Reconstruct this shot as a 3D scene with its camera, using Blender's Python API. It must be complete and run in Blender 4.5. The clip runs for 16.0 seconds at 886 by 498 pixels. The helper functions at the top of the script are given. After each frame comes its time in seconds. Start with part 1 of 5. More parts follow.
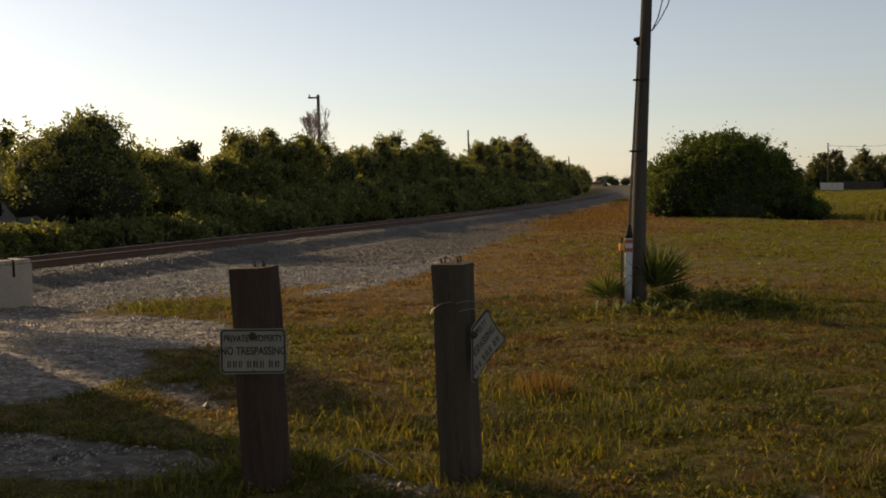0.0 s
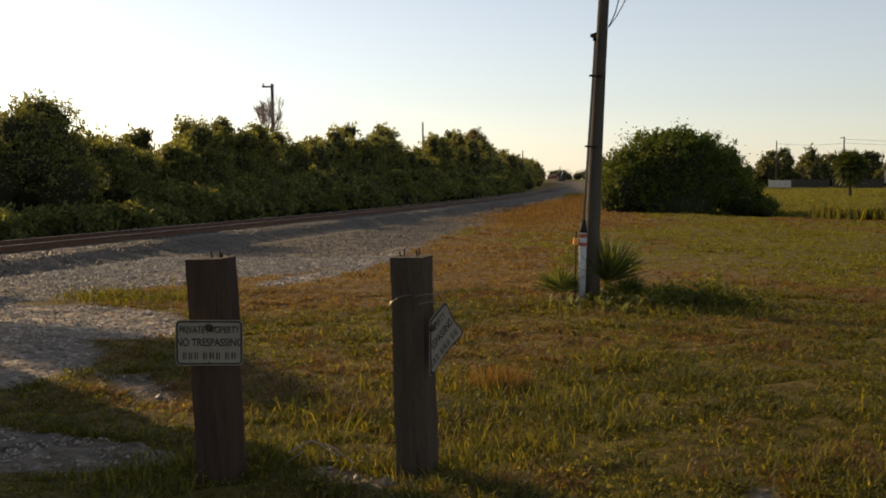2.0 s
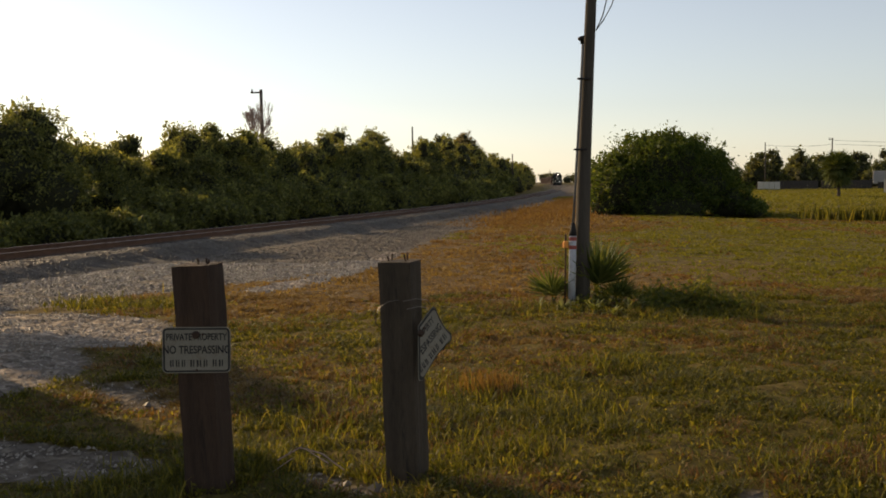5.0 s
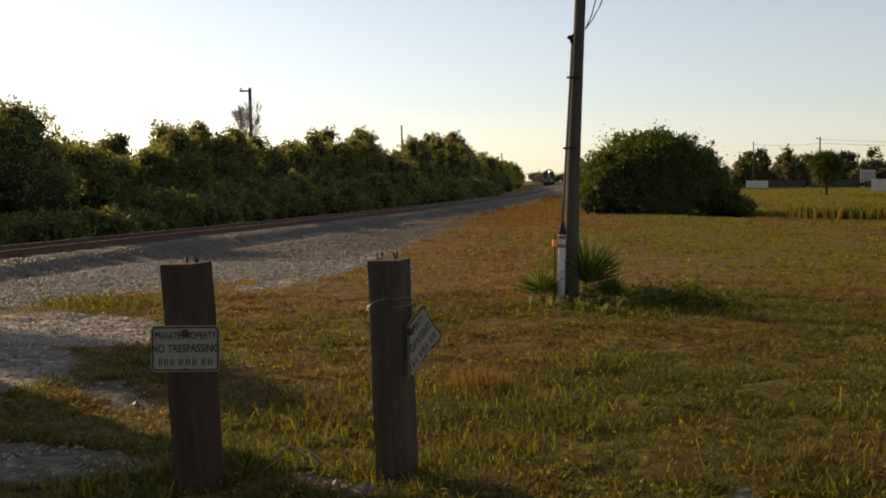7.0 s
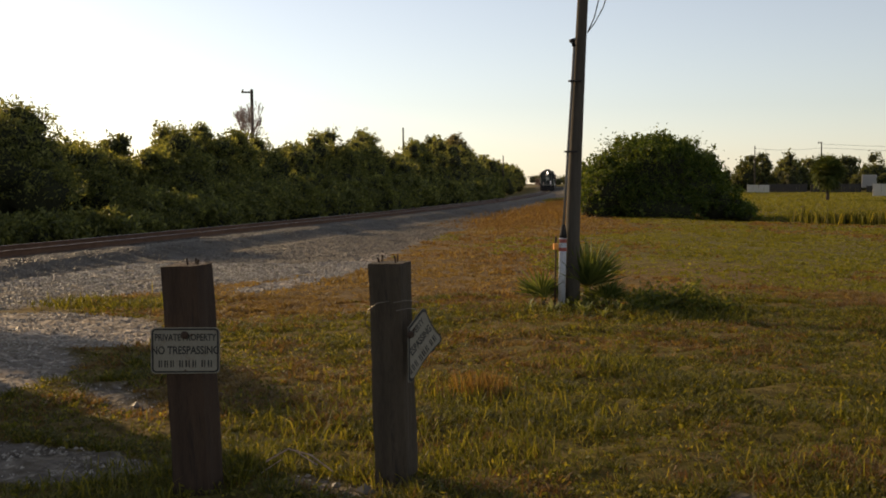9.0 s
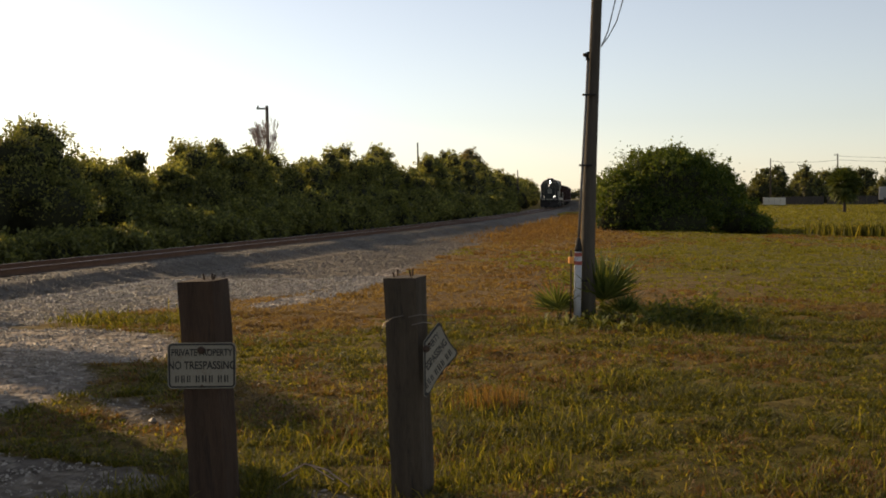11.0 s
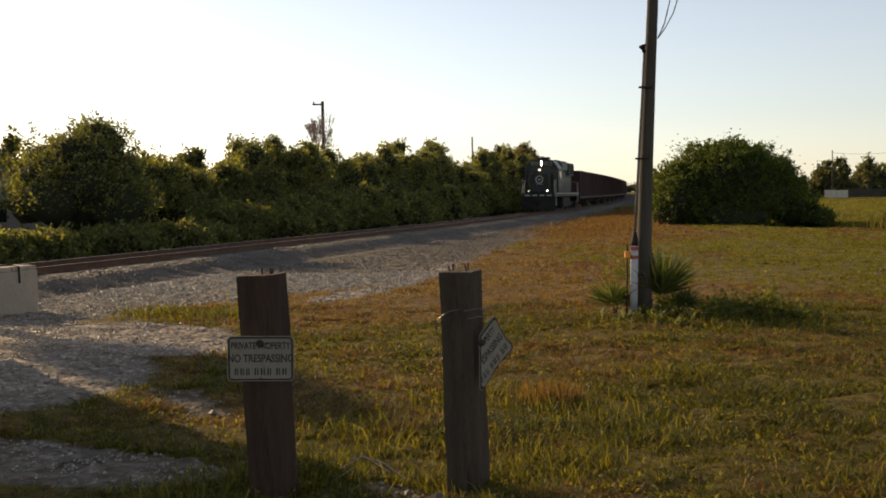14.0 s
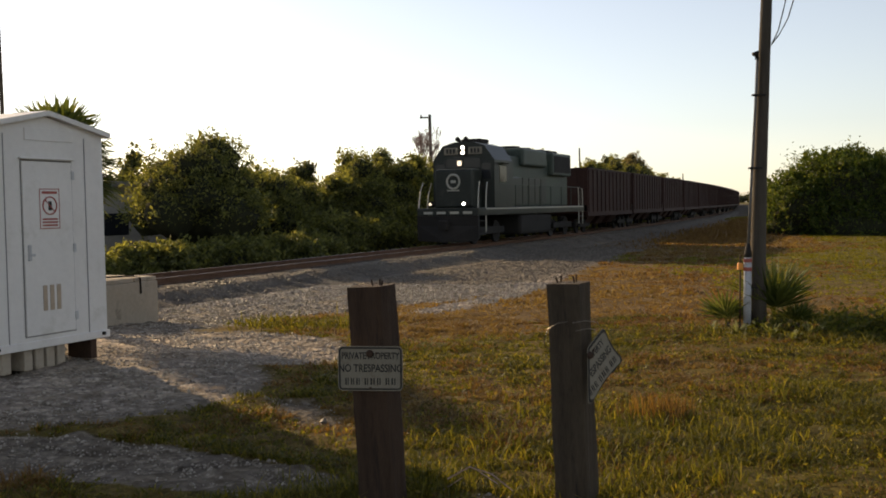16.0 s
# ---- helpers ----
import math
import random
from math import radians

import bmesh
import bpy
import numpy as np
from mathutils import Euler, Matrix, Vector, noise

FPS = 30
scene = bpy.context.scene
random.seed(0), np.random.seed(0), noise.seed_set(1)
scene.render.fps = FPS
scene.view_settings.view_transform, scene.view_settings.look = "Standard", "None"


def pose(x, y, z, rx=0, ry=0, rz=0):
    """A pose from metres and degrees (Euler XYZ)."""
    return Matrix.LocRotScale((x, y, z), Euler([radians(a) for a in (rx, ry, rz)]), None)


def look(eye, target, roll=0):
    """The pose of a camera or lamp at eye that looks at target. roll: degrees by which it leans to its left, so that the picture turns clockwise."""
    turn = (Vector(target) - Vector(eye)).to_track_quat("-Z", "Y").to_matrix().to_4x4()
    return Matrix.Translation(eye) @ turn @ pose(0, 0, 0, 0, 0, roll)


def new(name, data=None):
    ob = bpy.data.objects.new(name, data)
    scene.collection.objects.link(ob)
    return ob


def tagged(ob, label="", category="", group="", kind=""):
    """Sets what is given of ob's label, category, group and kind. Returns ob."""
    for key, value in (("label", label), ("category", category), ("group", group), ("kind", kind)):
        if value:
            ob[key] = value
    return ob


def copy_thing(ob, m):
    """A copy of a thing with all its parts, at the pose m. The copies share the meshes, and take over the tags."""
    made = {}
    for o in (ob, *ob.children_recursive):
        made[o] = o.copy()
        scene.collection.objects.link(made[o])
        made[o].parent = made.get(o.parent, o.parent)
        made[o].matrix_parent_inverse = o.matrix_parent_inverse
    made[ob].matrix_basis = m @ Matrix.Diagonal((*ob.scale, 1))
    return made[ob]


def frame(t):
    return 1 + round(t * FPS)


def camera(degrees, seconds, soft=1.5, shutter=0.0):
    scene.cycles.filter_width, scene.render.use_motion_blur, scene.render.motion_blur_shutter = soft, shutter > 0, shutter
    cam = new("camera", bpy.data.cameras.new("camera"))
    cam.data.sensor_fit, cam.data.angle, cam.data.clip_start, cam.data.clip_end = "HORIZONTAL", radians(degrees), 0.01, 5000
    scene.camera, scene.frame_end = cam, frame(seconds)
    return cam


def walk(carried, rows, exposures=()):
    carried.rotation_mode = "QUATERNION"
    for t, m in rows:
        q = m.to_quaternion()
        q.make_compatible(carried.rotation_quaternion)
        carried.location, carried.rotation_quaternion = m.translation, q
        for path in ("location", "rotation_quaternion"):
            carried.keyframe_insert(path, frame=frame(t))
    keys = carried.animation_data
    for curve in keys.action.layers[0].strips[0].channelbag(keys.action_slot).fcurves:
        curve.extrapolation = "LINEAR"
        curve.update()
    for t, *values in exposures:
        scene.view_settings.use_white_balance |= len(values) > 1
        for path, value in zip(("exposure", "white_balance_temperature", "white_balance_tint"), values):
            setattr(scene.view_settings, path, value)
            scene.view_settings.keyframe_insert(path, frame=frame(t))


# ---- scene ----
cam = camera(48.0, 16.0, soft=1.8)

# seconds, x, y, z, yaw, pitch, roll
PATH = [
    (0, 0.034, 0.009, 2.244, 0.462, -3.594, 0.784),
    (0.5, -0.014, 0.011, 2.250, -0.829, -3.611, 0.481),
    (1, -0.010, 0.020, 2.250, -1.354, -3.830, 0.300),
    (1.5, -0.011, 0.025, 2.249, -1.955, -4.224, 0.074),
    (2, -0.007, 0.011, 2.251, -2.200, -4.067, -0.086),
    (2.5, -0.002, 0.024, 2.253, -2.518, -4.260, 0.042),
    (3, -0.002, 0.031, 2.251, -2.449, -3.916, -0.161),
    (3.5, -0.002, 0.025, 2.249, -2.598, -3.905, 0.018),
    (4, 0.006, 0.029, 2.251, -2.600, -3.700, 0.274),
    (6.5, 0.014, 0.042, 2.246, -3.100, -4.035, 0.538),
    (7, 0.010, 0.042, 2.246, -3.380, -3.892, 0.377),
    (7.5, 0.011, 0.043, 2.246, -3.328, -3.983, 0.370),
    (8, 0.011, 0.040, 2.246, -3.216, -4.083, 0.369),
    (8.5, 0.009, 0.044, 2.249, -3.095, -4.133, 0.155),
    (9, 0.011, 0.046, 2.252, -3.310, -3.758, 0.039),
    (11.5, 0.010, 0.036, 2.249, -2.168, -2.861, 0.380),
    (12, 0.007, 0.034, 2.249, -1.863, -2.812, 0.279),
    (12.5, 0.010, 0.030, 2.248, -1.303, -3.156, 0.263),
    (13, 0.007, 0.027, 2.248, -0.513, -3.291, 0.328),
    (13.5, 0.002, 0.023, 2.250, 0.006, -3.371, 0.482),
    (14, 0.006, 0.023, 2.249, 0.677, -3.205, 0.686),
    (14.5, 0.003, 0.016, 2.247, 1.544, -3.186, 0.693),
    (15, 0.000, 0.001, 2.250, 2.833, -3.045, 0.678),
    (15.5, -0.002, 0.001, 2.252, 4.587, -2.836, 0.813),
    (16, 0.000, 0.000, 2.250, 6.800, -2.440, 1.000),
]
walk(cam, [(t, pose(x, y, z, 90 + p, r, w)) for t, x, y, z, w, p, r in PATH],
     exposures=[(0, -0.22, 7150, 13), (0.6, 0.0, 7150, 13), (1.4, 0.10, 7150, 13), (10, 0.15, 7150, 13), (16, 0.27, 7150, 13)])

# ---- sun and sky ----
SUN_AZ, SUN_EL = -45.0, 19.4
world = bpy.data.worlds.new("sky")
scene.world = world
world.use_nodes = True
wn = world.node_tree.nodes
sky = wn.new("ShaderNodeTexSky")
sky.sky_type, sky.sun_disc = "NISHITA", False
sky.sun_elevation, sky.sun_rotation = radians(SUN_EL), radians(SUN_AZ)
sky.air_density, sky.dust_density, sky.ozone_density = 1.0, 0.35, 2.0
wn["Background"].inputs["Strength"].default_value = 0.128
clear = wn.new("ShaderNodeMix")
clear.data_type, clear.blend_type = "RGBA", "MULTIPLY"
clear.inputs[0].default_value, clear.inputs[7].default_value = 1.0, (0.99, 0.99, 1.04, 1)
world.node_tree.links.new(sky.outputs[0], clear.inputs[6])
haze = wn.new("ShaderNodeHueSaturation")
haze.inputs["Saturation"].default_value = 0.63
world.node_tree.links.new(clear.outputs[2], haze.inputs["Color"])
world.node_tree.links.new(haze.outputs[0], wn["Background"].inputs["Color"])
sun_data = bpy.data.lights.new("sun", "SUN")
sun_data.energy, sun_data.angle, sun_data.color = 5.0, radians(0.6), (1.0, 0.76, 0.46)
sun = new("sun", sun_data)
sa, se = radians(SUN_AZ), radians(SUN_EL)
sun.matrix_world = look((0, 0, 60), (-math.sin(sa) * math.cos(se), -math.cos(sa) * math.cos(se), 60 - math.sin(se)))


# ---- materials ----
def shader(name):
    m = bpy.data.materials.new(name)
    m.use_nodes = True
    return m, m.node_tree, m.node_tree.nodes["Principled BSDF"]


def node(tree, kind, **values):
    n = tree.nodes.new(kind)
    for k, v in values.items():
        n.inputs[k.replace("_", " ")].default_value = v
    return n


def ramp(tree, fac, stops):
    r = tree.nodes.new("ShaderNodeValToRGB")
    el = r.color_ramp.elements
    while len(el) < len(stops):
        el.new(0.5)
    for e, (p, c) in zip(el, stops):
        e.position, e.color = p, (*c, 1)
    tree.links.new(fac, r.inputs[0])
    return r.outputs[0]


def mixed(tree, fac, a, b, blend="MIX"):
    n = tree.nodes.new("ShaderNodeMix")
    n.data_type, n.blend_type = "RGBA", blend
    for sock, v in ((n.inputs[0], fac), (n.inputs[6], a), (n.inputs[7], b)):
        if isinstance(v, bpy.types.NodeSocket):
            tree.links.new(v, sock)
        else:
            sock.default_value = v if isinstance(v, float) else (*v, 1)
    return n.outputs[2]


def coords(tree, scale=(1, 1, 1)):
    c = tree.nodes.new("ShaderNodeTexCoord")
    m = node(tree, "ShaderNodeMapping", Scale=scale)
    tree.links.new(c.outputs["Object"], m.inputs[0])
    return m.outputs[0]


def noise_tex(tree, vec, scale, detail=5.0, rough=0.6):
    n = node(tree, "ShaderNodeTexNoise", Scale=scale, Detail=detail, Roughness=rough)
    tree.links.new(vec, n.inputs["Vector"])
    return n.outputs["Fac"]


def bumped(tree, bsdf, height, strength, distance):
    b = node(tree, "ShaderNodeBump", Strength=strength, Distance=distance)
    tree.links.new(height, b.inputs["Height"])
    tree.links.new(b.outputs[0], bsdf.inputs["Normal"])


def surface(name, dark, light, scale=6.0, rough=0.8, metal=0.0, stretch=(1, 1, 1), bump=0.3, depth=0.01, stain=None, spec=0.3):
    """Two-scale mottled surface with a fine relief."""
    m, t, b = shader(name)
    v = coords(t, stretch)
    big, fine = noise_tex(t, v, scale * 0.18, 3.0), noise_tex(t, v, scale * 3, 8.0, 0.7)
    c = mixed(t, 0.5, ramp(t, big, [(0.3, dark), (0.7, light)]), ramp(t, fine, [(0.3, dark), (0.7, light)]))
    if stain:
        s = ramp(t, noise_tex(t, v, scale * 0.5, 6.0, 0.75), [(0.55, (0, 0, 0)), (0.68, (1, 1, 1))])
        c = mixed(t, s, c, stain)
    t.links.new(c, b.inputs["Base Color"])
    b.inputs["Roughness"].default_value, b.inputs["Metallic"].default_value = rough, metal
    b.inputs["Specular IOR Level"].default_value = spec
    bumped(t, b, fine, bump, depth)
    return m


def leafy(name, dark, light, tip, glow=0.45):
    """Leaf: varied by island, lets light through."""
    m, t, b = shader(name)
    g = t.nodes.new("ShaderNodeNewGeometry")
    n = noise_tex(t, coords(t), 0.35, 3.0)
    c = ramp(t, g.outputs["Random Per Island"], [(0.0, dark), (0.65, light), (1.0, tip)])
    c = mixed(t, n, c, mixed(t, 0.5, c, dark))
    t.links.new(c, b.inputs["Base Color"])
    b.inputs["Roughness"].default_value = 0.6
    b.inputs["Specular IOR Level"].default_value = 0.2
    tr = t.nodes.new("ShaderNodeBsdfTranslucent")
    t.links.new(mixed(t, 1.0, c, (2.1, 1.9, 0.8), "MULTIPLY"), tr.inputs[0])
    mx = node(t, "ShaderNodeMixShader", Fac=glow)
    t.links.new(b.outputs[0], mx.inputs[1])
    t.links.new(tr.outputs[0], mx.inputs[2])
    t.links.new(mx.outputs[0], t.nodes["Material Output"].inputs[0])
    return m


def glowing(name, colour, strength):
    m, t, b = shader(name)
    b.inputs["Base Color"].default_value = (*colour, 1)
    b.inputs["Emission Color"].default_value = (*colour, 1)
    b.inputs["Emission Strength"].default_value = strength
    return m


def plain(name, colour, rough=0.5, metal=0.0):
    return surface(name, tuple(c * 0.8 for c in colour), tuple(min(1, c * 1.15) for c in colour), 9.0, rough, metal, bump=0.1, depth=0.003)


def ground_material():
    m, t, b = shader("turf_and_gravel")
    v = coords(t)

    def attr(n):
        a = t.nodes.new("ShaderNodeAttribute")
        a.attribute_name = n
        return a.outputs["Fac"]
    big, mid, fine = noise_tex(t, v, 0.22, 4.0), noise_tex(t, v, 1.7, 6.0, 0.7), noise_tex(t, v, 14.0, 8.0, 0.75)
    green = ramp(t, mid, [(0.25, (0.066, 0.058, 0.011)), (0.5, (0.145, 0.122, 0.020)), (0.72, (0.215, 0.155, 0.037))])
    dry = ramp(t, mid, [(0.25, (0.11, 0.063, 0.022)), (0.55, (0.205, 0.125, 0.042)), (0.75, (0.30, 0.195, 0.078))])
    patch = ramp(t, mixed(t, 0.75, big, attr("dry")), [(0.32, (0, 0, 0)), (0.62, (1, 1, 1))])
    turf = mixed(t, patch, green, dry)
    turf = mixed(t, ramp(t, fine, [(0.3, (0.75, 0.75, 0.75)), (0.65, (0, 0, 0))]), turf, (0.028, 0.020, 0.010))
    # low spots of the clumps: shade between tufts, put into the turf colour
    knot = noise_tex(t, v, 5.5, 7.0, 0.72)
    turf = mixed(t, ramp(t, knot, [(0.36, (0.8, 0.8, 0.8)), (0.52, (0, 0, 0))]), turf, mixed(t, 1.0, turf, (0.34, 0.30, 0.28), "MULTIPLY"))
    vor = node(t, "ShaderNodeTexVoronoi", Scale=13.0)
    t.links.new(v, vor.inputs["Vector"])
    sep = t.nodes.new("ShaderNodeSeparateColor")
    t.links.new(vor.outputs["Color"], sep.inputs[0])
    stone = ramp(t, sep.outputs[0], [(0.0, (0.08, 0.065, 0.050)), (0.6, (0.18, 0.15, 0.115)), (1.0, (0.33, 0.285, 0.225))])
    stone = mixed(t, ramp(t, vor.outputs["Distance"], [(0.3, (0, 0, 0)), (0.62, (0.7, 0.7, 0.7))]), stone, (0.14, 0.12, 0.10))
    stone = mixed(t, ramp(t, mid, [(0.4, (0, 0, 0)), (0.75, (0.55, 0.55, 0.55))]), stone, (0.20, 0.16, 0.11))
    blot = ramp(t, noise_tex(t, v, 3.2, 9.0, 0.8), [(0.32, (0.35, 0.33, 0.30)), (0.68, (1.25, 1.25, 1.25))])
    stone = mixed(t, 1.0, stone, blot, "MULTIPLY")
    stone = mixed(t, attr("white"), stone, mixed(t, 1.0, stone, (2.0, 2.0, 2.05), "MULTIPLY"))
    edge = t.nodes.new("ShaderNodeMath")
    edge.operation = "ADD"
    t.links.new(attr("gravel"), edge.inputs[0])
    wob = t.nodes.new("ShaderNodeMath")
    wob.operation = "MULTIPLY_ADD"
    t.links.new(mixed(t, 0.5, mid, fine), wob.inputs[0])
    wob.inputs[1].default_value, wob.inputs[2].default_value = 1.1, -0.55
    t.links.new(wob.outputs[0], edge.inputs[1])
    gm = ramp(t, edge.outputs[0], [(0.42, (0, 0, 0)), (0.58, (1, 1, 1))])
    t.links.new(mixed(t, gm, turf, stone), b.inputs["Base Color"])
    b.inputs["Roughness"].default_value = 0.95
    b.inputs["Specular IOR Level"].default_value = 0.1
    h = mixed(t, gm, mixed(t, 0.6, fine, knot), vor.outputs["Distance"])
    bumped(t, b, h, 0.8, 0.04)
    return m


M_GROUND = ground_material()
M_BALLAST = surface("ballast_stone", (0.045, 0.037, 0.029), (0.17, 0.145, 0.115), 5.0, 0.95, bump=1.0, depth=0.06, stain=(0.16, 0.12, 0.09))
M_STONE = leafy("loose_stone", (0.09, 0.074, 0.057), (0.165, 0.14, 0.112), (0.26, 0.225, 0.185), 0.0)
M_LIME = leafy("loose_limestone", (0.16, 0.135, 0.105), (0.31, 0.27, 0.22), (0.48, 0.43, 0.36), 0.0)
M_RUST = surface("rusty_rail_side", (0.07, 0.035, 0.02), (0.16, 0.085, 0.05), 20.0, 0.85)
M_STEEL = surface("worn_rail_head", (0.16, 0.13, 0.11), (0.30, 0.26, 0.22), 20.0, 0.5, 1.0, bump=0.05)
M_TIE = surface("creosoted_tie", (0.03, 0.022, 0.016), (0.10, 0.075, 0.055), 8.0, 0.9, stretch=(1, 6, 1), bump=0.6)
M_POST = surface("weathered_timber", (0.026, 0.0145, 0.009), (0.092, 0.055, 0.034), 9.0, 0.9, stretch=(5, 5, 0.5), bump=0.9, depth=0.02, stain=(0.03, 0.02, 0.015))
M_POST_GREY = surface("grey_weathered_timber", (0.030, 0.022, 0.014), (0.115, 0.086, 0.058), 9.0, 0.9, stretch=(5, 5, 0.5), bump=0.9, depth=0.02, stain=(0.03, 0.024, 0.018))
M_POLE = surface("grey_pole_wood", (0.035, 0.029, 0.022), (0.10, 0.084, 0.064), 6.0, 0.9, stretch=(6, 6, 0.3), bump=0.7, depth=0.01)
M_IRON = surface("rusted_iron", (0.03, 0.02, 0.015), (0.10, 0.06, 0.04), 25.0, 0.8, 0.4)
M_WIRE = surface("galvanised_wire", (0.12, 0.10, 0.08), (0.22, 0.19, 0.155), 30.0, 0.4, 0.8)
M_PVC = surface("grey_pvc_pipe", (0.38, 0.38, 0.38), (0.52, 0.52, 0.52), 8.0, 0.5, stain=(0.25, 0.23, 0.2))
M_SIGN = surface("faded_sign_white", (0.17, 0.15, 0.115), (0.25, 0.225, 0.175), 12.0, 0.6, stain=(0.16, 0.12, 0.085))
M_SIGN_INK = surface("faded_sign_black", (0.010, 0.010, 0.010), (0.032, 0.028, 0.024), 30.0, 0.5)
M_WHITE = surface("white_painted_steel", (0.62, 0.59, 0.555), (0.74, 0.71, 0.67), 4.0, 0.4, bump=0.05, stain=(0.60, 0.57, 0.52))
M_SEAM = plain("grey_seam", (0.24, 0.23, 0.22), 0.7)
M_RED = plain("faded_red_ink", (0.34, 0.085, 0.065), 0.5)
M_VENT = plain("tan_vent", (0.42, 0.33, 0.24), 0.6)
M_CONCRETE = surface("weathered_concrete", (0.27, 0.225, 0.17), (0.42, 0.36, 0.285), 5.0, 0.9, bump=0.4, stain=(0.20, 0.17, 0.13))
M_ORANGE = plain("orange_plastic", (0.75, 0.30, 0.06), 0.5)
M_LOCO = surface("dark_green_paint", (0.012, 0.015, 0.012), (0.028, 0.033, 0.027), 3.0, 0.4, stain=(0.05, 0.045, 0.04))
M_LOCO_GREY = surface("grey_green_paint", (0.032, 0.043, 0.034), (0.075, 0.095, 0.074), 3.0, 0.5, stain=(0.05, 0.05, 0.045))
M_LOCO_PALE = plain("pale_stripe_paint", (0.40, 0.38, 0.32), 0.5)
M_UNDER = surface("black_running_gear", (0.010, 0.009, 0.008), (0.028, 0.024, 0.020), 7.0, 0.8)
M_HOPPER = surface("dull_red_brown_paint", (0.026, 0.011, 0.008), (0.052, 0.021, 0.014), 2.0, 0.75, stain=(0.05, 0.03, 0.022))
M_LOAD = surface("crushed_stone_load", (0.12, 0.11, 0.10), (0.32, 0.30, 0.27), 12.0, 0.95, bump=1.0, depth=0.05)
M_LAMP = glowing("lit_lamp", (1.0, 0.93, 0.8), 20.0)
M_LAMP_DIM = glowing("dim_lamp", (1.0, 0.86, 0.66), 1.0)
M_LEAF = leafy("hedge_leaf", (0.060, 0.068, 0.030), (0.130, 0.143, 0.055), (0.27, 0.275, 0.10), 0.5)
M_LEAF_FAR = leafy("far_leaf", (0.045, 0.052, 0.024), (0.09, 0.10, 0.042), (0.16, 0.16, 0.065))
M_LEAF_MOUND = leafy("mound_leaf", (0.035, 0.055, 0.013), (0.075, 0.105, 0.024), (0.15, 0.17, 0.045))
# solid crown cores, coloured dark to stand for the shade inside
M_CORE = surface("dark_shade_core", (0.022, 0.024, 0.011), (0.05, 0.052, 0.022), 4.0, 0.95, bump=1.0, depth=0.2)
M_PALM = leafy("palm_frond", (0.04, 0.055, 0.016), (0.085, 0.11, 0.03), (0.17, 0.18, 0.06), 0.3)
M_WEED = leafy("weed_leaf", (0.045, 0.055, 0.013), (0.095, 0.105, 0.022), (0.20, 0.18, 0.05))
M_GRASS = leafy("grass_blade", (0.040, 0.043, 0.009), (0.105, 0.104, 0.019), (0.23, 0.19, 0.042), 0.45)
M_FIELD = leafy("field_blade", (0.095, 0.092, 0.014), (0.135, 0.132, 0.020), (0.18, 0.165, 0.030), 0.40)
M_DRY = leafy("dry_grass_blade", (0.125, 0.082, 0.038), (0.17, 0.115, 0.053), (0.225, 0.160, 0.075), 0.40)
M_RUSTY = leafy("rusty_grass_blade", (0.095, 0.055, 0.023), (0.145, 0.086, 0.034), (0.20, 0.125, 0.050), 0.40)
M_LEAF_PALE = leafy("pale_olive_leaf", (0.09, 0.078, 0.045), (0.17, 0.148, 0.088), (0.27, 0.235, 0.145))
M_STRAP = leafy("strap_leaf", (0.085, 0.098, 0.030), (0.17, 0.185, 0.062), (0.30, 0.30, 0.13), 0.35)
M_BARK = surface("bark", (0.03, 0.024, 0.018), (0.10, 0.08, 0.06), 8.0, 0.95, stretch=(3, 3, 0.6), bump=0.9, depth=0.03)
M_TWIG = surface("pale_dead_twig", (0.24, 0.175, 0.145), (0.40, 0.30, 0.25), 8.0, 0.9)
M_FENCE = surface("beige_fence_panel", (0.42, 0.38, 0.30), (0.58, 0.54, 0.45), 3.0, 0.7)
M_FENCE_DARK = surface("weathered_fence_board", (0.032, 0.028, 0.023), (0.07, 0.06, 0.05), 3.0, 0.9)
M_WALL = surface("pale_stucco", (0.26, 0.245, 0.22), (0.38, 0.36, 0.33), 2.0, 0.85)
M_ROOF = surface("grey_roof", (0.10, 0.095, 0.09), (0.18, 0.17, 0.16), 2.0, 0.8)
M_GLASS = plain("dark_window_glass", (0.02, 0.022, 0.026), 0.1)


# ---- building helpers ----
def mesh_of(name, verts, faces, mat=None, smooth=False):
    me = bpy.data.meshes.new(name)
    me.from_pydata(verts, [], faces)
    if mat:
        me.materials.append(mat)
    if smooth:
        me.polygons.foreach_set("use_smooth", [True] * len(me.polygons))
    me.update()
    return me


def part(name, bm, material=None, parent=None, label="", smooth=False):
    """Links a bmesh (or mesh) as one object under a thing."""
    if isinstance(bm, bpy.types.Mesh):
        me = bm
    else:
        me = bpy.data.meshes.new(name)
        bm.normal_update()
        bm.to_mesh(me)
        bm.free()
        me.materials.append(material)
        if smooth:
            me.polygons.foreach_set("use_smooth", [True] * len(me.polygons))
    ob = new(name, me)
    if parent is not None:
        ob.parent = parent
    if label:
        tagged(ob, label)
    return ob


def empty(name, m=None):
    ob = new(name)
    ob.empty_display_size = 0.2
    if m is not None:
        ob.matrix_world = m
    return ob


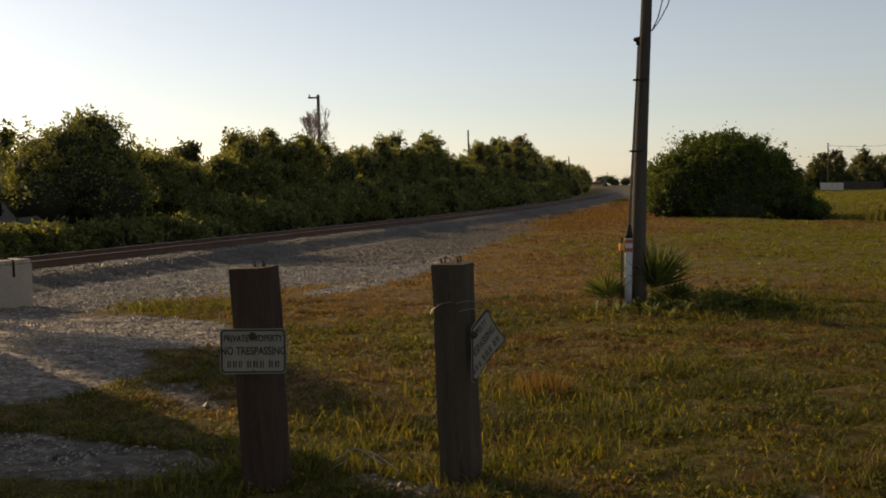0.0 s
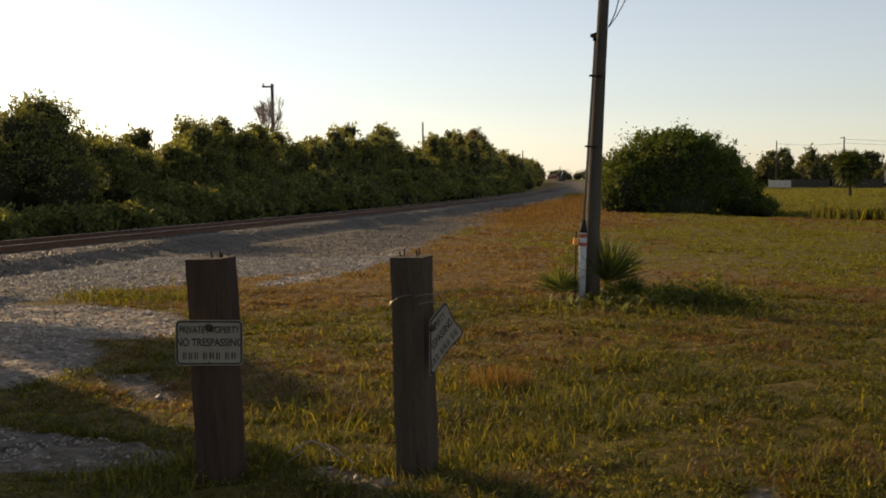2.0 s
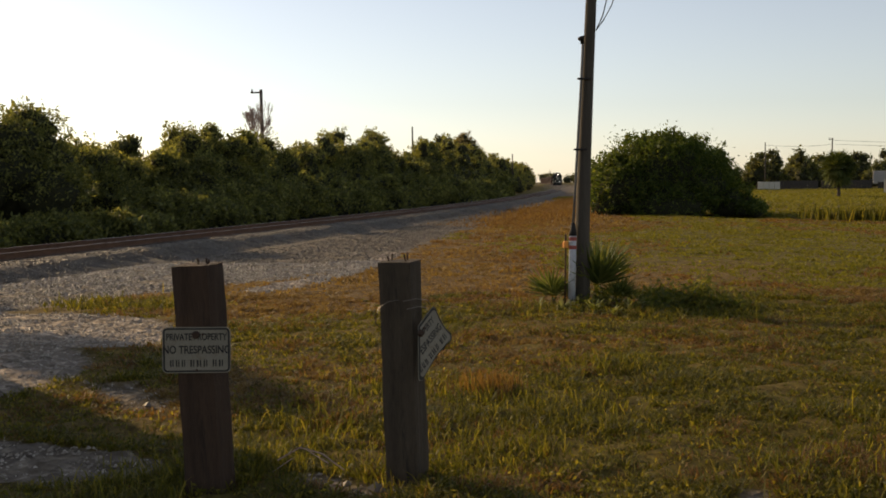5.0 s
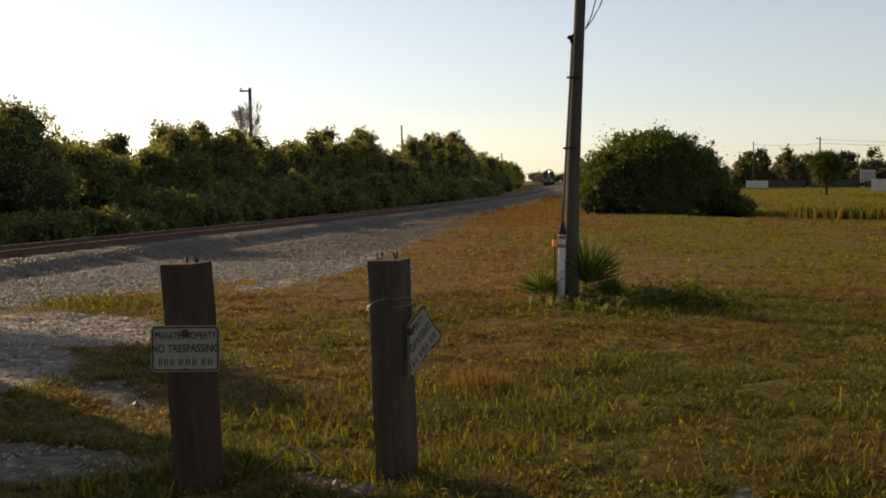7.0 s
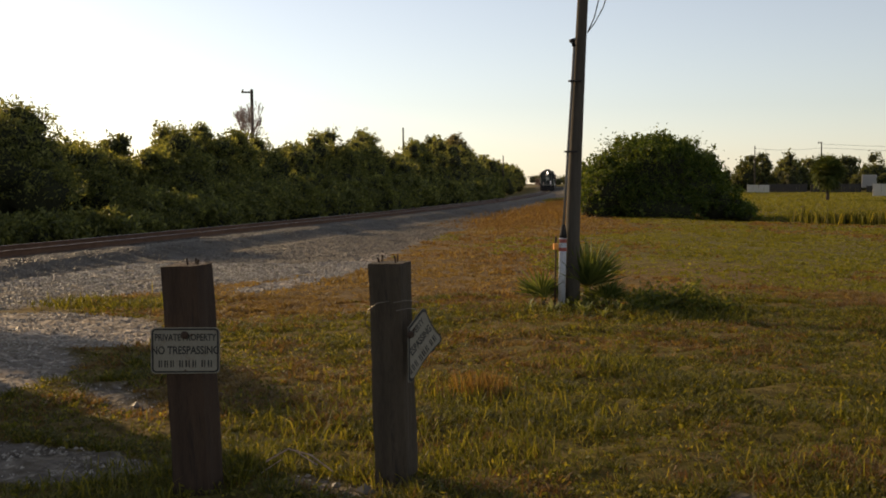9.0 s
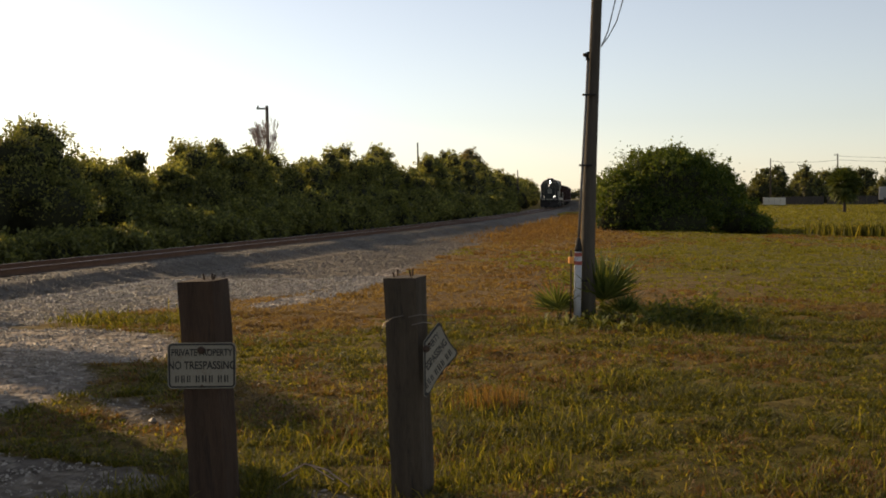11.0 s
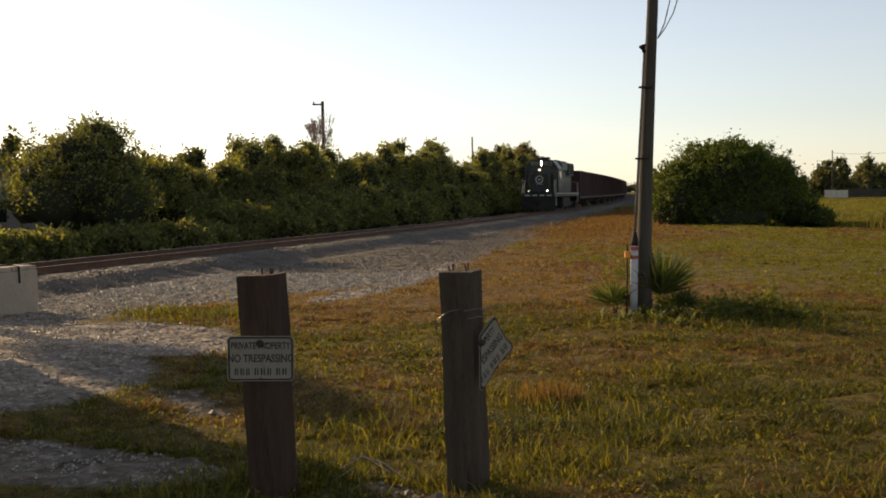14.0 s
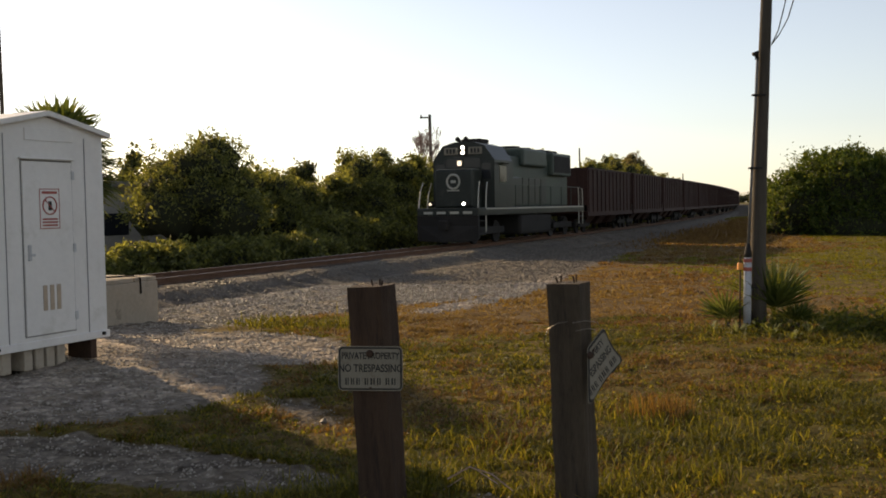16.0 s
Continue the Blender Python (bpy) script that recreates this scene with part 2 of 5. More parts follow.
def box(bm, x0, x1, y0, y1, z0, z1, bevel=0.0, m=None):
    vs = [bm.verts.new((x, y, z)) for z in (z0, z1) for y in (y0, y1) for x in (x0, x1)]
    fs = [bm.faces.new([vs[i] for i in q]) for q in ((0, 2, 3, 1), (4, 5, 7, 6), (0, 1, 5, 4), (2, 6, 7, 3), (0, 4, 6, 2), (1, 3, 7, 5))]
    if bevel:
        es = list({e for f in fs for e in f.edges})
        r = bmesh.ops.bevel(bm, geom=es, offset=bevel, segments=2, affect="EDGES", profile=0.5)
        vs = list({v for f in r["faces"] for v in f.verts} | {v for v in vs if v.is_valid})
    if m is not None:
        bmesh.ops.transform(bm, matrix=m, verts=[v for v in vs if v.is_valid])
    return bm


def boxes(*specs, bevel=0.0):
    bm = bmesh.new()
    for s in specs:
        box(bm, *s, bevel=bevel)
    return bm


def tube(bm, points, radii, sides=10, cap=True):
    """A swept round bar through points."""
    rings = []
    pts = [Vector(p) for p in points]
    for i, p in enumerate(pts):
        d = (pts[min(i + 1, len(pts) - 1)] - pts[max(i - 1, 0)]).normalized()
        a = d.orthogonal().normalized() if abs(d.z) > 0.9 else d.cross(Vector((0, 0, 1))).normalized()
        if abs(d.z) > 0.9:
            a = (Vector((1, 0, 0)) - d * d.x).normalized()
        b = d.cross(a)
        r = radii[i] if isinstance(radii, (list, tuple)) else radii
        rings.append([bm.verts.new(p + (a * math.cos(k * 2 * math.pi / sides) + b * math.sin(k * 2 * math.pi / sides)) * r) for k in range(sides)])
    for u, v in zip(rings, rings[1:]):
        for k in range(sides):
            bm.faces.new((u[k], u[(k + 1) % sides], v[(k + 1) % sides], v[k]))
    if cap:
        bm.faces.new(rings[0][::-1])
        bm.faces.new(rings[-1])
    return bm


def hoop(bm, centre, u, v, big, small, n=28, m=8):
    """A closed round ring in the plane of u and v."""
    c, u, v = Vector(centre), Vector(u), Vector(v)
    w = u.cross(v)
    rows = []
    for i in range(n):
        a = 2 * math.pi * i / n
        d = u * math.cos(a) + v * math.sin(a)
        rows.append([bm.verts.new(c + d * (big + small * math.cos(2 * math.pi * k / m)) + w * (small * math.sin(2 * math.pi * k / m))) for k in range(m)])
    for i in range(n):
        for k in range(m):
            bm.faces.new((rows[i][k], rows[(i + 1) % n][k], rows[(i + 1) % n][(k + 1) % m], rows[i][(k + 1) % m]))
    return bm


def tubes(*specs, sides=8):
    bm = bmesh.new()
    for pts, r in specs:
        tube(bm, pts, r, sides)
    return bm


def prism(bm, outline, x0, x1):
    """An outline in (y, z) drawn out along x."""
    a = [bm.verts.new((x0, y, z)) for y, z in outline]
    b = [bm.verts.new((x1, y, z)) for y, z in outline]
    n = len(a)
    for i in range(n):
        bm.faces.new((a[i], a[(i + 1) % n], b[(i + 1) % n], b[i]))
    bm.faces.new(a[::-1])
    bm.faces.new(b)
    bmesh.ops.recalc_face_normals(bm, faces=bm.faces[:])
    return bm


def smooth01(v):
    v = np.clip(v, 0, 1)
    return v * v * (3 - 2 * v)


# ---- the line of the track ----
SLOPE_Y = [-400, 30, 46, 57, 68, 90, 115, 140, 180, 220, 260, 300, 377, 450, 523, 900]
SLOPE = [0.3225, 0.3225, 0.315, 0.298, 0.278, 0.255, 0.235, 0.22, 0.205, 0.19, 0.172, 0.155, 0.14, 0.134, 0.13, 0.12]
TY = np.arange(-400, 900.01, 0.5)
TX = np.concatenate(([0], np.cumsum((np.interp(TY, SLOPE_Y, SLOPE)[1:] + np.interp(TY, SLOPE_Y, SLOPE)[:-1]) * 0.25)))
TX += -4.55 - np.interp(46.35, TY, TX)
TS = np.concatenate(([0], np.cumsum(np.hypot(np.diff(TX), np.diff(TY)))))
RAIL_Z = 0.5


def track(s, off=0.0):
    """Place on the line at the run s, off metres towards the field, and the heading."""
    x, y = np.interp(s, TS, TX), np.interp(s, TS, TY)
    k = np.interp(y, SLOPE_Y, SLOPE)
    n = math.hypot(k, 1)
    return x + off / n, y - off * k / n, math.atan(k)


def run_at_y(y):
    return float(np.interp(y, TY, TS))


def offset_of(x, y):
    """Distance from the line, positive towards the field."""
    k = np.interp(y, SLOPE_Y, SLOPE)
    return (x - np.interp(y, TY, TX)) / np.hypot(k, 1)


# ---- ground ----
def height(x, y):
    x, y = np.asarray(x, float), np.asarray(y, float)
    z = np.interp(y, [-20, 4, 8, 12, 16, 20, 25], [0.40, 0.26, 0.265, 0.26, 0.20, 0.09, 0.0])
    z = z + 0.24 * np.exp(-((x + 6.8) / 2.6) ** 2 - ((y - 11.3) / 2.8) ** 2)
    off = offset_of(x, y)
    z = z * smooth01((off - 2.0) / 4.0)
    bank = smooth01((y - 62 + 0.55 * (x - 20)) / 26) * smooth01((x - 17 - 0.1 * (y - 60)) / 10)
    z = z + bank * np.clip(0.35 + (y - 60) * 0.006, 0.3, 1.1)
    d = (y - 64 + 0.62 * (x - 20)) / 1.18
    z = z - 1.3 * np.exp(-(d / 3.0) ** 2) * smooth01((x - 18) / 6)
    z = z - 1.5 * smooth01((-off - 9) / 8) * 0.2
    roll = 0.03 * np.sin(x * 0.7 + 1.3) * np.sin(y * 0.53) + 0.018 * np.sin(x * 2.3 + 0.6 * y) * np.sin(y * 2.9 - 0.5 * x) + 0.012 * np.sin(x * 5.1 - 1.7 * y) * np.sin(y * 4.7 + x)
    return z + roll * smooth01((off - 3) / 3)


def seg_dist(x, y, pts):
    best = np.full(np.shape(x), 1e9)
    for (ax, ay, aw), (bx, by, bw) in zip(pts, pts[1:]):
        t = np.clip(((x - ax) * (bx - ax) + (y - ay) * (by - ay)) / ((bx - ax) ** 2 + (by - ay) ** 2), 0, 1)
        best = np.minimum(best, np.hypot(x - ax - t * (bx - ax), y - ay - t * (by - ay)) / (aw + t * (bw - aw)))
    return best


DRIVE = [(-14, 14.5, 3.0), (-8.6, 13.6, 3.4), (-5.6, 13.6, 2.6), (-3.9, 13.2, 1.3), (-2.8, 12.9, 0.55)]
RUT = [(-2.7, 20.0, 0.5), (-1.6, 23.7, 0.65), (-0.75, 27.2, 0.6), (0.1, 33, 0.35)]
PAD = [(-7.5, 11.0, 3.2), (-5.4, 10.4, 2.2), (-4.1, 10.2, 0.9)]
LOW = [(-6.5, 6.6, 1.7), (-4.2, 7.5, 0.65), (-2.9, 7.2, 0.5), (-1.9, 7.0, 0.3)]


def gravel_at(x, y):
    off = offset_of(x, y)
    edge = np.interp(y, [-50, 12, 26, 45, 76, 120, 300], [6, 6.5, 9.6, 7.6, 6.4, 5.2, 4.5])
    apron = np.clip((edge - off) / 1.6 + 0.5, 0, 1) * (off > -3)
    far = np.clip((6 + off) / 1.5, 0, 1)
    g = apron * far
    for pts, soft in ((DRIVE, 0.35), (PAD, 0.4), (LOW, 0.5)):
        g = np.maximum(g, np.clip((1 - seg_dist(x, y, pts)) / soft + 0.45, 0, 1))
    tongue = np.clip(1.0 - seg_dist(x, y, [(-2.7, 9.7, 1.0), (-2.2, 8.9, 0.7)]), 0, 1) * 0.62
    rut = np.clip(1.3 - seg_dist(x, y, RUT), 0, 1) * 0.9
    bare = np.clip(1.1 - seg_dist(x, y, [(0.0, 6.3, 0.45), (-0.5, 6.7, 0.4)]), 0, 1) * 0.62 + np.clip(1.1 - seg_dist(x, y, [(2.2, 5.9, 0.35), (2.3, 6.2, 0.3)]), 0, 1) * 0.6
    return np.maximum.reduce([g, tongue, rut, bare])


def white_at(x, y):
    """Where the paler limestone of the drive lies."""
    # LOW is left out: its gravel is coloured darker to deepen the hut's shadow
    return np.maximum.reduce([np.clip(1.3 - seg_dist(x, y, p), 0, 1) for p in (DRIVE, PAD, RUT)])


def dry_at(x, y):
    off = offset_of(x, y)
    d = 0.34 + 0.45 * np.exp(-((off - 11) / 4.0) ** 2) * smooth01((y - 12) / 8)
    d = d + 0.35 * np.exp(-((x - 1.5) / 3.0) ** 2 - ((y - 24) / 8) ** 2)
    d = d + 0.6 * np.exp(-((off - 7.5) / 2.5) ** 2) * smooth01((y - 55) / 15)
    d = d + 0.30 * np.exp(-((x - 8) / 5) ** 2 - ((y - 24) / 6) ** 2) - 0.42 * np.exp(-((x - 14) / 8) ** 2 - ((y - 36) / 12) ** 2)
    d = d + 0.25 * np.exp(-((x + 2.2) / 1.6) ** 2 - ((y - 9.5) / 2.2) ** 2)
    return np.clip(d - 0.35 * smooth01((y - 60) / 20) * smooth01((x - 24) / 8), 0, 1)


def build_ground():
    ys = np.concatenate((-np.geomspace(2600, 6, 14), np.arange(-4, 3, 1.0), np.arange(3, 22, 0.16), np.arange(22, 45, 0.35), np.arange(45, 110, 1.0), np.geomspace(112, 3200, 26)))
    xs = np.concatenate((-np.geomspace(2600, 32, 20), np.arange(-30, -12, 0.6), np.arange(-12, 12, 0.2), np.arange(12, 50, 0.8), np.geomspace(51, 2600, 22)))
    X, Y = np.meshgrid(xs, ys)
    Z = height(X, Y)
    near = smooth01((40 - Y) / 20)
    Z = Z + near * 0.018 * np.random.default_rng(3).standard_normal(Z.shape) * (np.abs(offset_of(X, Y)) > 3)
    n = len(xs)
    verts = np.stack((X, Y, Z), -1).reshape(-1, 3).tolist()
    idx = np.arange(len(ys) * n).reshape(len(ys), n)
    faces = np.stack((idx[:-1, :-1], idx[:-1, 1:], idx[1:, 1:], idx[1:, :-1]), -1).reshape(-1, 4).tolist()
    me = mesh_of("ground", verts, faces, M_GROUND, True)
    for nm, vals in (("gravel", gravel_at(X, Y)), ("dry", dry_at(X, Y)), ("white", white_at(X, Y))):
        me.attributes.new(nm, "FLOAT", "POINT").data.foreach_set("value", vals.reshape(-1).astype(np.float32))
    tagged(new("ground", me), "rough mown turf with dry patches and white gravel", "ground", kind="structure")


build_ground()


# ---- railway ----
def sweep(name, outline, s0, s1, step, mat, jitter=0.0, smooth=False):
    rng = np.random.default_rng(5)
    ss = np.arange(s0, s1, step)
    verts, faces, n = [], [], len(outline)
    for s in ss:
        for o, z in outline:
            x, y, _ = track(s, o)
            verts.append((x, y, z + RAIL_Z + rng.normal() * jitter))
    for i in range(len(ss) - 1):
        for k in range(n - 1):
            a = i * n + k
            faces.append((a, a + 1, a + n + 1, a + n))
    return mesh_of(name, verts, faces, mat, smooth)


S_NEAR, S_FAR = run_at_y(-30), run_at_y(620)
line = empty("railway_track", Matrix())
tagged(line, "single railway track with rusty rails on stone ballast", "railway track", kind="structure")
BED = [(-4.0, -0.62), (-3.4, -0.5), (-2.7, -0.25), (-2.1, -0.17), (-1.2, -0.18), (0, -0.19), (1.2, -0.18), (2.0, -0.16), (2.3, -0.2), (2.7, -0.36), (3.1, -0.48), (3.5, -0.56), (4.1, -0.62)]
part("ballast", sweep("ballast", BED, S_NEAR, run_at_y(130), 0.3, M_BALLAST, 0.018), None, line, "grey crushed stone ballast bank")
part("ballast_far", sweep("ballast_far", BED, run_at_y(130), S_FAR, 3.0, M_BALLAST, 0.01), None, line, "grey crushed stone ballast bank")
for side in (-0.7525, 0.7525):
    web = [(-0.068, -0.172), (-0.068, -0.155), (-0.012, -0.14), (-0.012, -0.045), (-0.036, -0.035), (-0.036, -0.008), (0.036, -0.008), (0.036, -0.035), (0.012, -0.045), (0.012, -0.14), (0.068, -0.155), (0.068, -0.172)]
    rail = part("rail", sweep("rail", [(side + a, b) for a, b in web], S_NEAR, S_FAR, 2.0, M_RUST), None, line, "rusty steel rail with a worn bright head")
    part("rail_head", sweep("rail_head", [(side - 0.033, -0.006), (side - 0.02, 0.0), (side + 0.02, 0.0), (side + 0.033, -0.006)], S_NEAR, S_FAR, 2.0, M_STEEL), None, rail, "bright worn rail head")
tie_mesh = None
for i in range(290):
    s = run_at_y(18) + i * 0.52
    x, y, a = track(s)
    if tie_mesh is None:
        bm = boxes((-1.3, 1.3, -0.11, 0.11, -0.33, -0.172), bevel=0.012)
        tie_mesh = bpy.data.meshes.new("tie")
        bm.to_mesh(tie_mesh)
        bm.free()
        tie_mesh.materials.append(M_TIE)
    ob = new("tie", tie_mesh)
    ob.parent = line
    ob.matrix_basis = pose(x, y, RAIL_Z + random.uniform(0, 0.012), 0, 0, -math.degrees(a) + random.uniform(-1.2, 1.2))


def pebbles(name, pts, sizes, mat, seed=1):
    """Small six-sided stones as one mesh."""
    rng = np.random.default_rng(seed)
    base = np.array([(1, 0, 0), (-0.9, 0.2, 0), (0, 1, 0.1), (0.1, -1, 0), (0, 0, 0.8), (0, 0.1, -0.6)])
    tri = np.array([(0, 2, 4), (2, 1, 4), (1, 3, 4), (3, 0, 4), (2, 0, 5), (1, 2, 5), (3, 1, 5), (0, 3, 5)])
    n = len(pts)
    ang = rng.uniform(0, 6.28, n)
    v = base[None] * sizes[:, None, None] * rng.uniform(0.6, 1.2, (n, 6, 1))
    c, s = np.cos(ang)[:, None], np.sin(ang)[:, None]
    v = np.stack((v[..., 0] * c - v[..., 1] * s, v[..., 0] * s + v[..., 1] * c, v[..., 2]), -1) + np.asarray(pts)[:, None]
    f = (tri[None] + (np.arange(n) * 6)[:, None, None]).reshape(-1, 3)
    return mesh_of(name, v.reshape(-1, 3).tolist(), f.tolist(), mat)


def scatter_stones():
    rng = np.random.default_rng(11)
    ss, oo = rng.uniform(run_at_y(18), run_at_y(75), 16000), rng.uniform(1.2, 3.9, 16000)
    pts = [(*track(s, o)[:2], RAIL_Z + np.interp(o, [b[0] for b in BED], [b[1] for b in BED])) for s, o in zip(ss, oo)]
    tagged(part("loose_ballast", pebbles("loose_ballast", pts, rng.uniform(0.018, 0.045, len(pts)), M_STONE), None), "loose crushed ballast stones on the bank", "stones", kind="stuff")
    x, y = rng.uniform(-10, 2, 85000), 4.5 + 24 * rng.random(85000) ** 1.3
    keep = gravel_at(x, y) * rng.uniform(0.55, 1.2, 85000) > 0.5
    x, y = x[keep], y[keep]
    tagged(part("loose_gravel", pebbles("loose_gravel", np.stack((x, y, height(x, y) + 0.006), -1), rng.gamma(2.5, 0.003, len(x)) + 0.005 + 0.0013 * np.clip(y - 9, 0, 30), M_LIME, 2), None), "loose pale limestone gravel on the drive", "gravel", kind="stuff")

    ss, oo = rng.uniform(run_at_y(20), run_at_y(85), 26000), rng.uniform(3.6, 9.4, 26000)
    p = np.array([track(s, o)[:2] for s, o in zip(ss, oo)])
    p = p[gravel_at(p[:, 0], p[:, 1]) * rng.uniform(0.5, 1.1, len(p)) > 0.55]
    tagged(part("service_road_gravel", pebbles("service_road_gravel", np.stack((p[:, 0], p[:, 1], height(p[:, 0], p[:, 1]) + 0.01), -1), rng.uniform(0.014, 0.036, len(p)) * (1 + p[:, 1] / 120), M_STONE, 4), None), "loose grey gravel of the service road beside the track", "gravel", kind="stuff")


scatter_stones()


# ---- grass ----
def blades(name, x, y, h, w, mat, label, seed, lean=0.5, way=None):
    """Tapered bent blades as one mesh; way: the heading in which each one bends."""
    rng = np.random.default_rng(seed)
    n = len(x)
    z = height(x, y) - 0.01
    d = rng.uniform(0, 6.283, n) if way is None else way + rng.normal(0, 0.5, n)
    a = rng.uniform(0, 6.283, n) if way is None else d + 1.571 + rng.normal(0, 0.5, n)
    wx, wy = np.cos(a) * w / 2, np.sin(a) * w / 2
    k = lean * h * (rng.random(n) if way is None else rng.uniform(0.25, 1.0, n))
    lx, ly = np.cos(d) * k, np.sin(d) * k
    v = np.empty((n, 5, 3))
    v[:, 0] = np.stack((x - wx, y - wy, z), -1)
    v[:, 1] = np.stack((x + wx, y + wy, z), -1)
    v[:, 2] = np.stack((x + wx * 0.8 + lx * 0.4, y + wy * 0.8 + ly * 0.4, z + h * 0.66), -1)
    v[:, 3] = np.stack((x - wx * 0.8 + lx * 0.4, y - wy * 0.8 + ly * 0.4, z + h * 0.66), -1)
    v[:, 4] = np.stack((x + lx, y + ly, z + h * rng.uniform(0.7, 1.0, n)), -1)
    i = (np.arange(n) * 5)[:, None]
    faces = (i + np.array([[0, 1, 2, 3]])).tolist() + (i + np.array([[3, 2, 4]])).tolist()
    return tagged(part(name, mesh_of(name, v.reshape(-1, 3).tolist(), faces, mat), None), label, "grass", kind="stuff")


def tufts(cx, cy, spread, tall, count, rng):
    """Blades that fan out from the hearts of many tufts."""
    k = np.repeat(np.arange(len(cx)), count)
    a, r = rng.uniform(0, 6.283, len(k)), np.abs(rng.normal(0, 0.6, len(k)))
    x, y = cx[k] + np.cos(a) * r * spread[k], cy[k] + np.sin(a) * r * spread[k]
    return x, y, tall[k] * rng.uniform(0.45, 1.1, len(k)) * np.exp(-0.25 * r * r), a, k


def clump_noise(x, y, f, seed=0.0):
    return np.array([noise.noise((a * f + seed, b * f, seed)) for a, b in zip(x, y)])


def leaf_cloud(name, centres, normals, size, mat, rng):
    """Pointed leaves, one folded face each."""
    n = len(centres)
    u = rng.normal(size=(n, 3))
    u /= np.linalg.norm(u, axis=1)[:, None]
    u = u + normals * 0.5
    u /= np.linalg.norm(u, axis=1)[:, None]
    w = np.cross(u, rng.normal(size=(n, 3)))
    w /= np.linalg.norm(w, axis=1)[:, None] + 1e-9
    s = size * rng.uniform(0.5, 1.3, n)[:, None]
    v = np.stack((centres - u * s, centres + w * s * 0.45, centres + u * s, centres - w * s * 0.45), 1)
    f = np.arange(n * 4).reshape(n, 4)
    return mesh_of(name, v.reshape(-1, 3).tolist(), f.tolist(), mat)


def plant_grass():
    rng = np.random.default_rng(21)
    # nearest turf: tufts of many heights with thatch between
    n = 24000
    y = 4.7 + 14 * rng.random(n) ** 1.25
    x = -5.0 + rng.random(n) * (5.5 + 0.62 * y + 2)
    c = clump_noise(x, y, 0.9) + 0.6 * clump_noise(x, y, 2.6, 4.0)
    keep = (gravel_at(x, y) < 0.40 + rng.random(n) * 0.14) & (rng.random(n) < 0.85 + 0.8 * c)
    x, y, c = x[keep], y[keep], c[keep]
    tone = dry_at(x, y) - 0.06 + clump_noise(x, y, 0.45, 7.3) * 0.55 + clump_noise(x, y, 1.6, 2.3) * 0.35 + rng.normal(0, 0.10, len(x))
    tall = (0.040 + 0.095 * np.clip(c + 0.15, 0, 1) + 0.05 * rng.random(len(x)) ** 2) * (0.85 + 0.012 * y)
    bx, by, h, way, k = tufts(x, y, rng.uniform(0.05, 0.13, len(x)), tall, 15, rng)
    ok = gravel_at(bx, by) < 0.55
    bx, by, h, way, k = bx[ok], by[ok], h[ok], way[ok], k[ok]
    w = (0.004 + 0.0011 * by) * rng.uniform(0.6, 1.2, len(bx))
    for name, pick, mat, label, seed in (("short_grass", tone < 0.40, M_GRASS, "short olive green turf grass tufts", 1),
                                         ("rusty_grass", (tone >= 0.40) & (tone < 0.56), M_RUSTY, "short rusty red-brown turf grass tufts", 12),
                                         ("dry_grass", tone >= 0.56, M_DRY, "short dry straw-coloured turf grass tufts", 2)):
        q = pick[k]
        blades(name, bx[q], by[q], h[q], w[q], mat, label, seed, 1.9, way[q])
    n = 50000
    y = 4.7 + 14 * rng.random(n) ** 1.2
    x = -5.0 + rng.random(n) * (5.5 + 0.62 * y + 2)
    keep = gravel_at(x, y) < 0.42 + rng.random(n) * 0.14
    x, y = x[keep], y[keep]
    blades("thatch", x, y, rng.uniform(0.012, 0.035, len(x)), (0.004 + 0.0009 * y) * rng.uniform(0.6, 1.2, len(x)), M_RUSTY, "matted brown thatch between the grass tufts", 13, 2.6)
    # small-leaved ground cover in mats
    m = 900
    cx, cy = -4.0 + 13 * rng.random(m), 5.2 + 10 * rng.random(m)
    k = rng.integers(0, m, 34000)
    x, y = cx[k] + rng.normal(0, 0.16, len(k)), cy[k] + rng.normal(0, 0.16, len(k))
    ok = gravel_at(x, y) < 0.42
    x, y = x[ok], y[ok]
    p = np.stack((x, y, height(x, y) + 0.01 + 0.07 * rng.random(len(x)) ** 1.5), -1)
    tagged(part("ground_cover", leaf_cloud("ground_cover", p, np.zeros_like(p), 0.021, M_GRASS, rng), None), "small-leaved olive green ground cover in the turf", "ground cover", kind="stuff")
    # field farther out
    n = 17000
    y = 18 + 50 * rng.random(n) ** 1.45
    x = -6 + rng.random(n) * (0.60 * y + 14)
    c = clump_noise(x, y, 0.35, 1.7) + 0.5 * clump_noise(x, y, 1.1, 5.0)
    keep = (gravel_at(x, y) < 0.45 + rng.random(n) * 0.15) & (offset_of(x, y) > 4) & (rng.random(n) < 0.88 + 0.7 * c)
    x, y, c = x[keep], y[keep], c[keep]
    tone = dry_at(x, y) + clump_noise(x, y, 0.16, 3.3) * 0.6 + clump_noise(x, y, 0.6, 8.3) * 0.35 + rng.normal(0, 0.08, len(x))
    tall = 0.045 + 0.07 * np.clip(c + 0.2, 0, 1) + 0.0007 * y
    bx, by, h, way, k = tufts(x, y, rng.uniform(0.15, 0.34, len(x)) * (0.6 + y / 60), tall, 11, rng)
    w = (0.012 + 0.0013 * by) * rng.uniform(0.6, 1.2, len(bx))
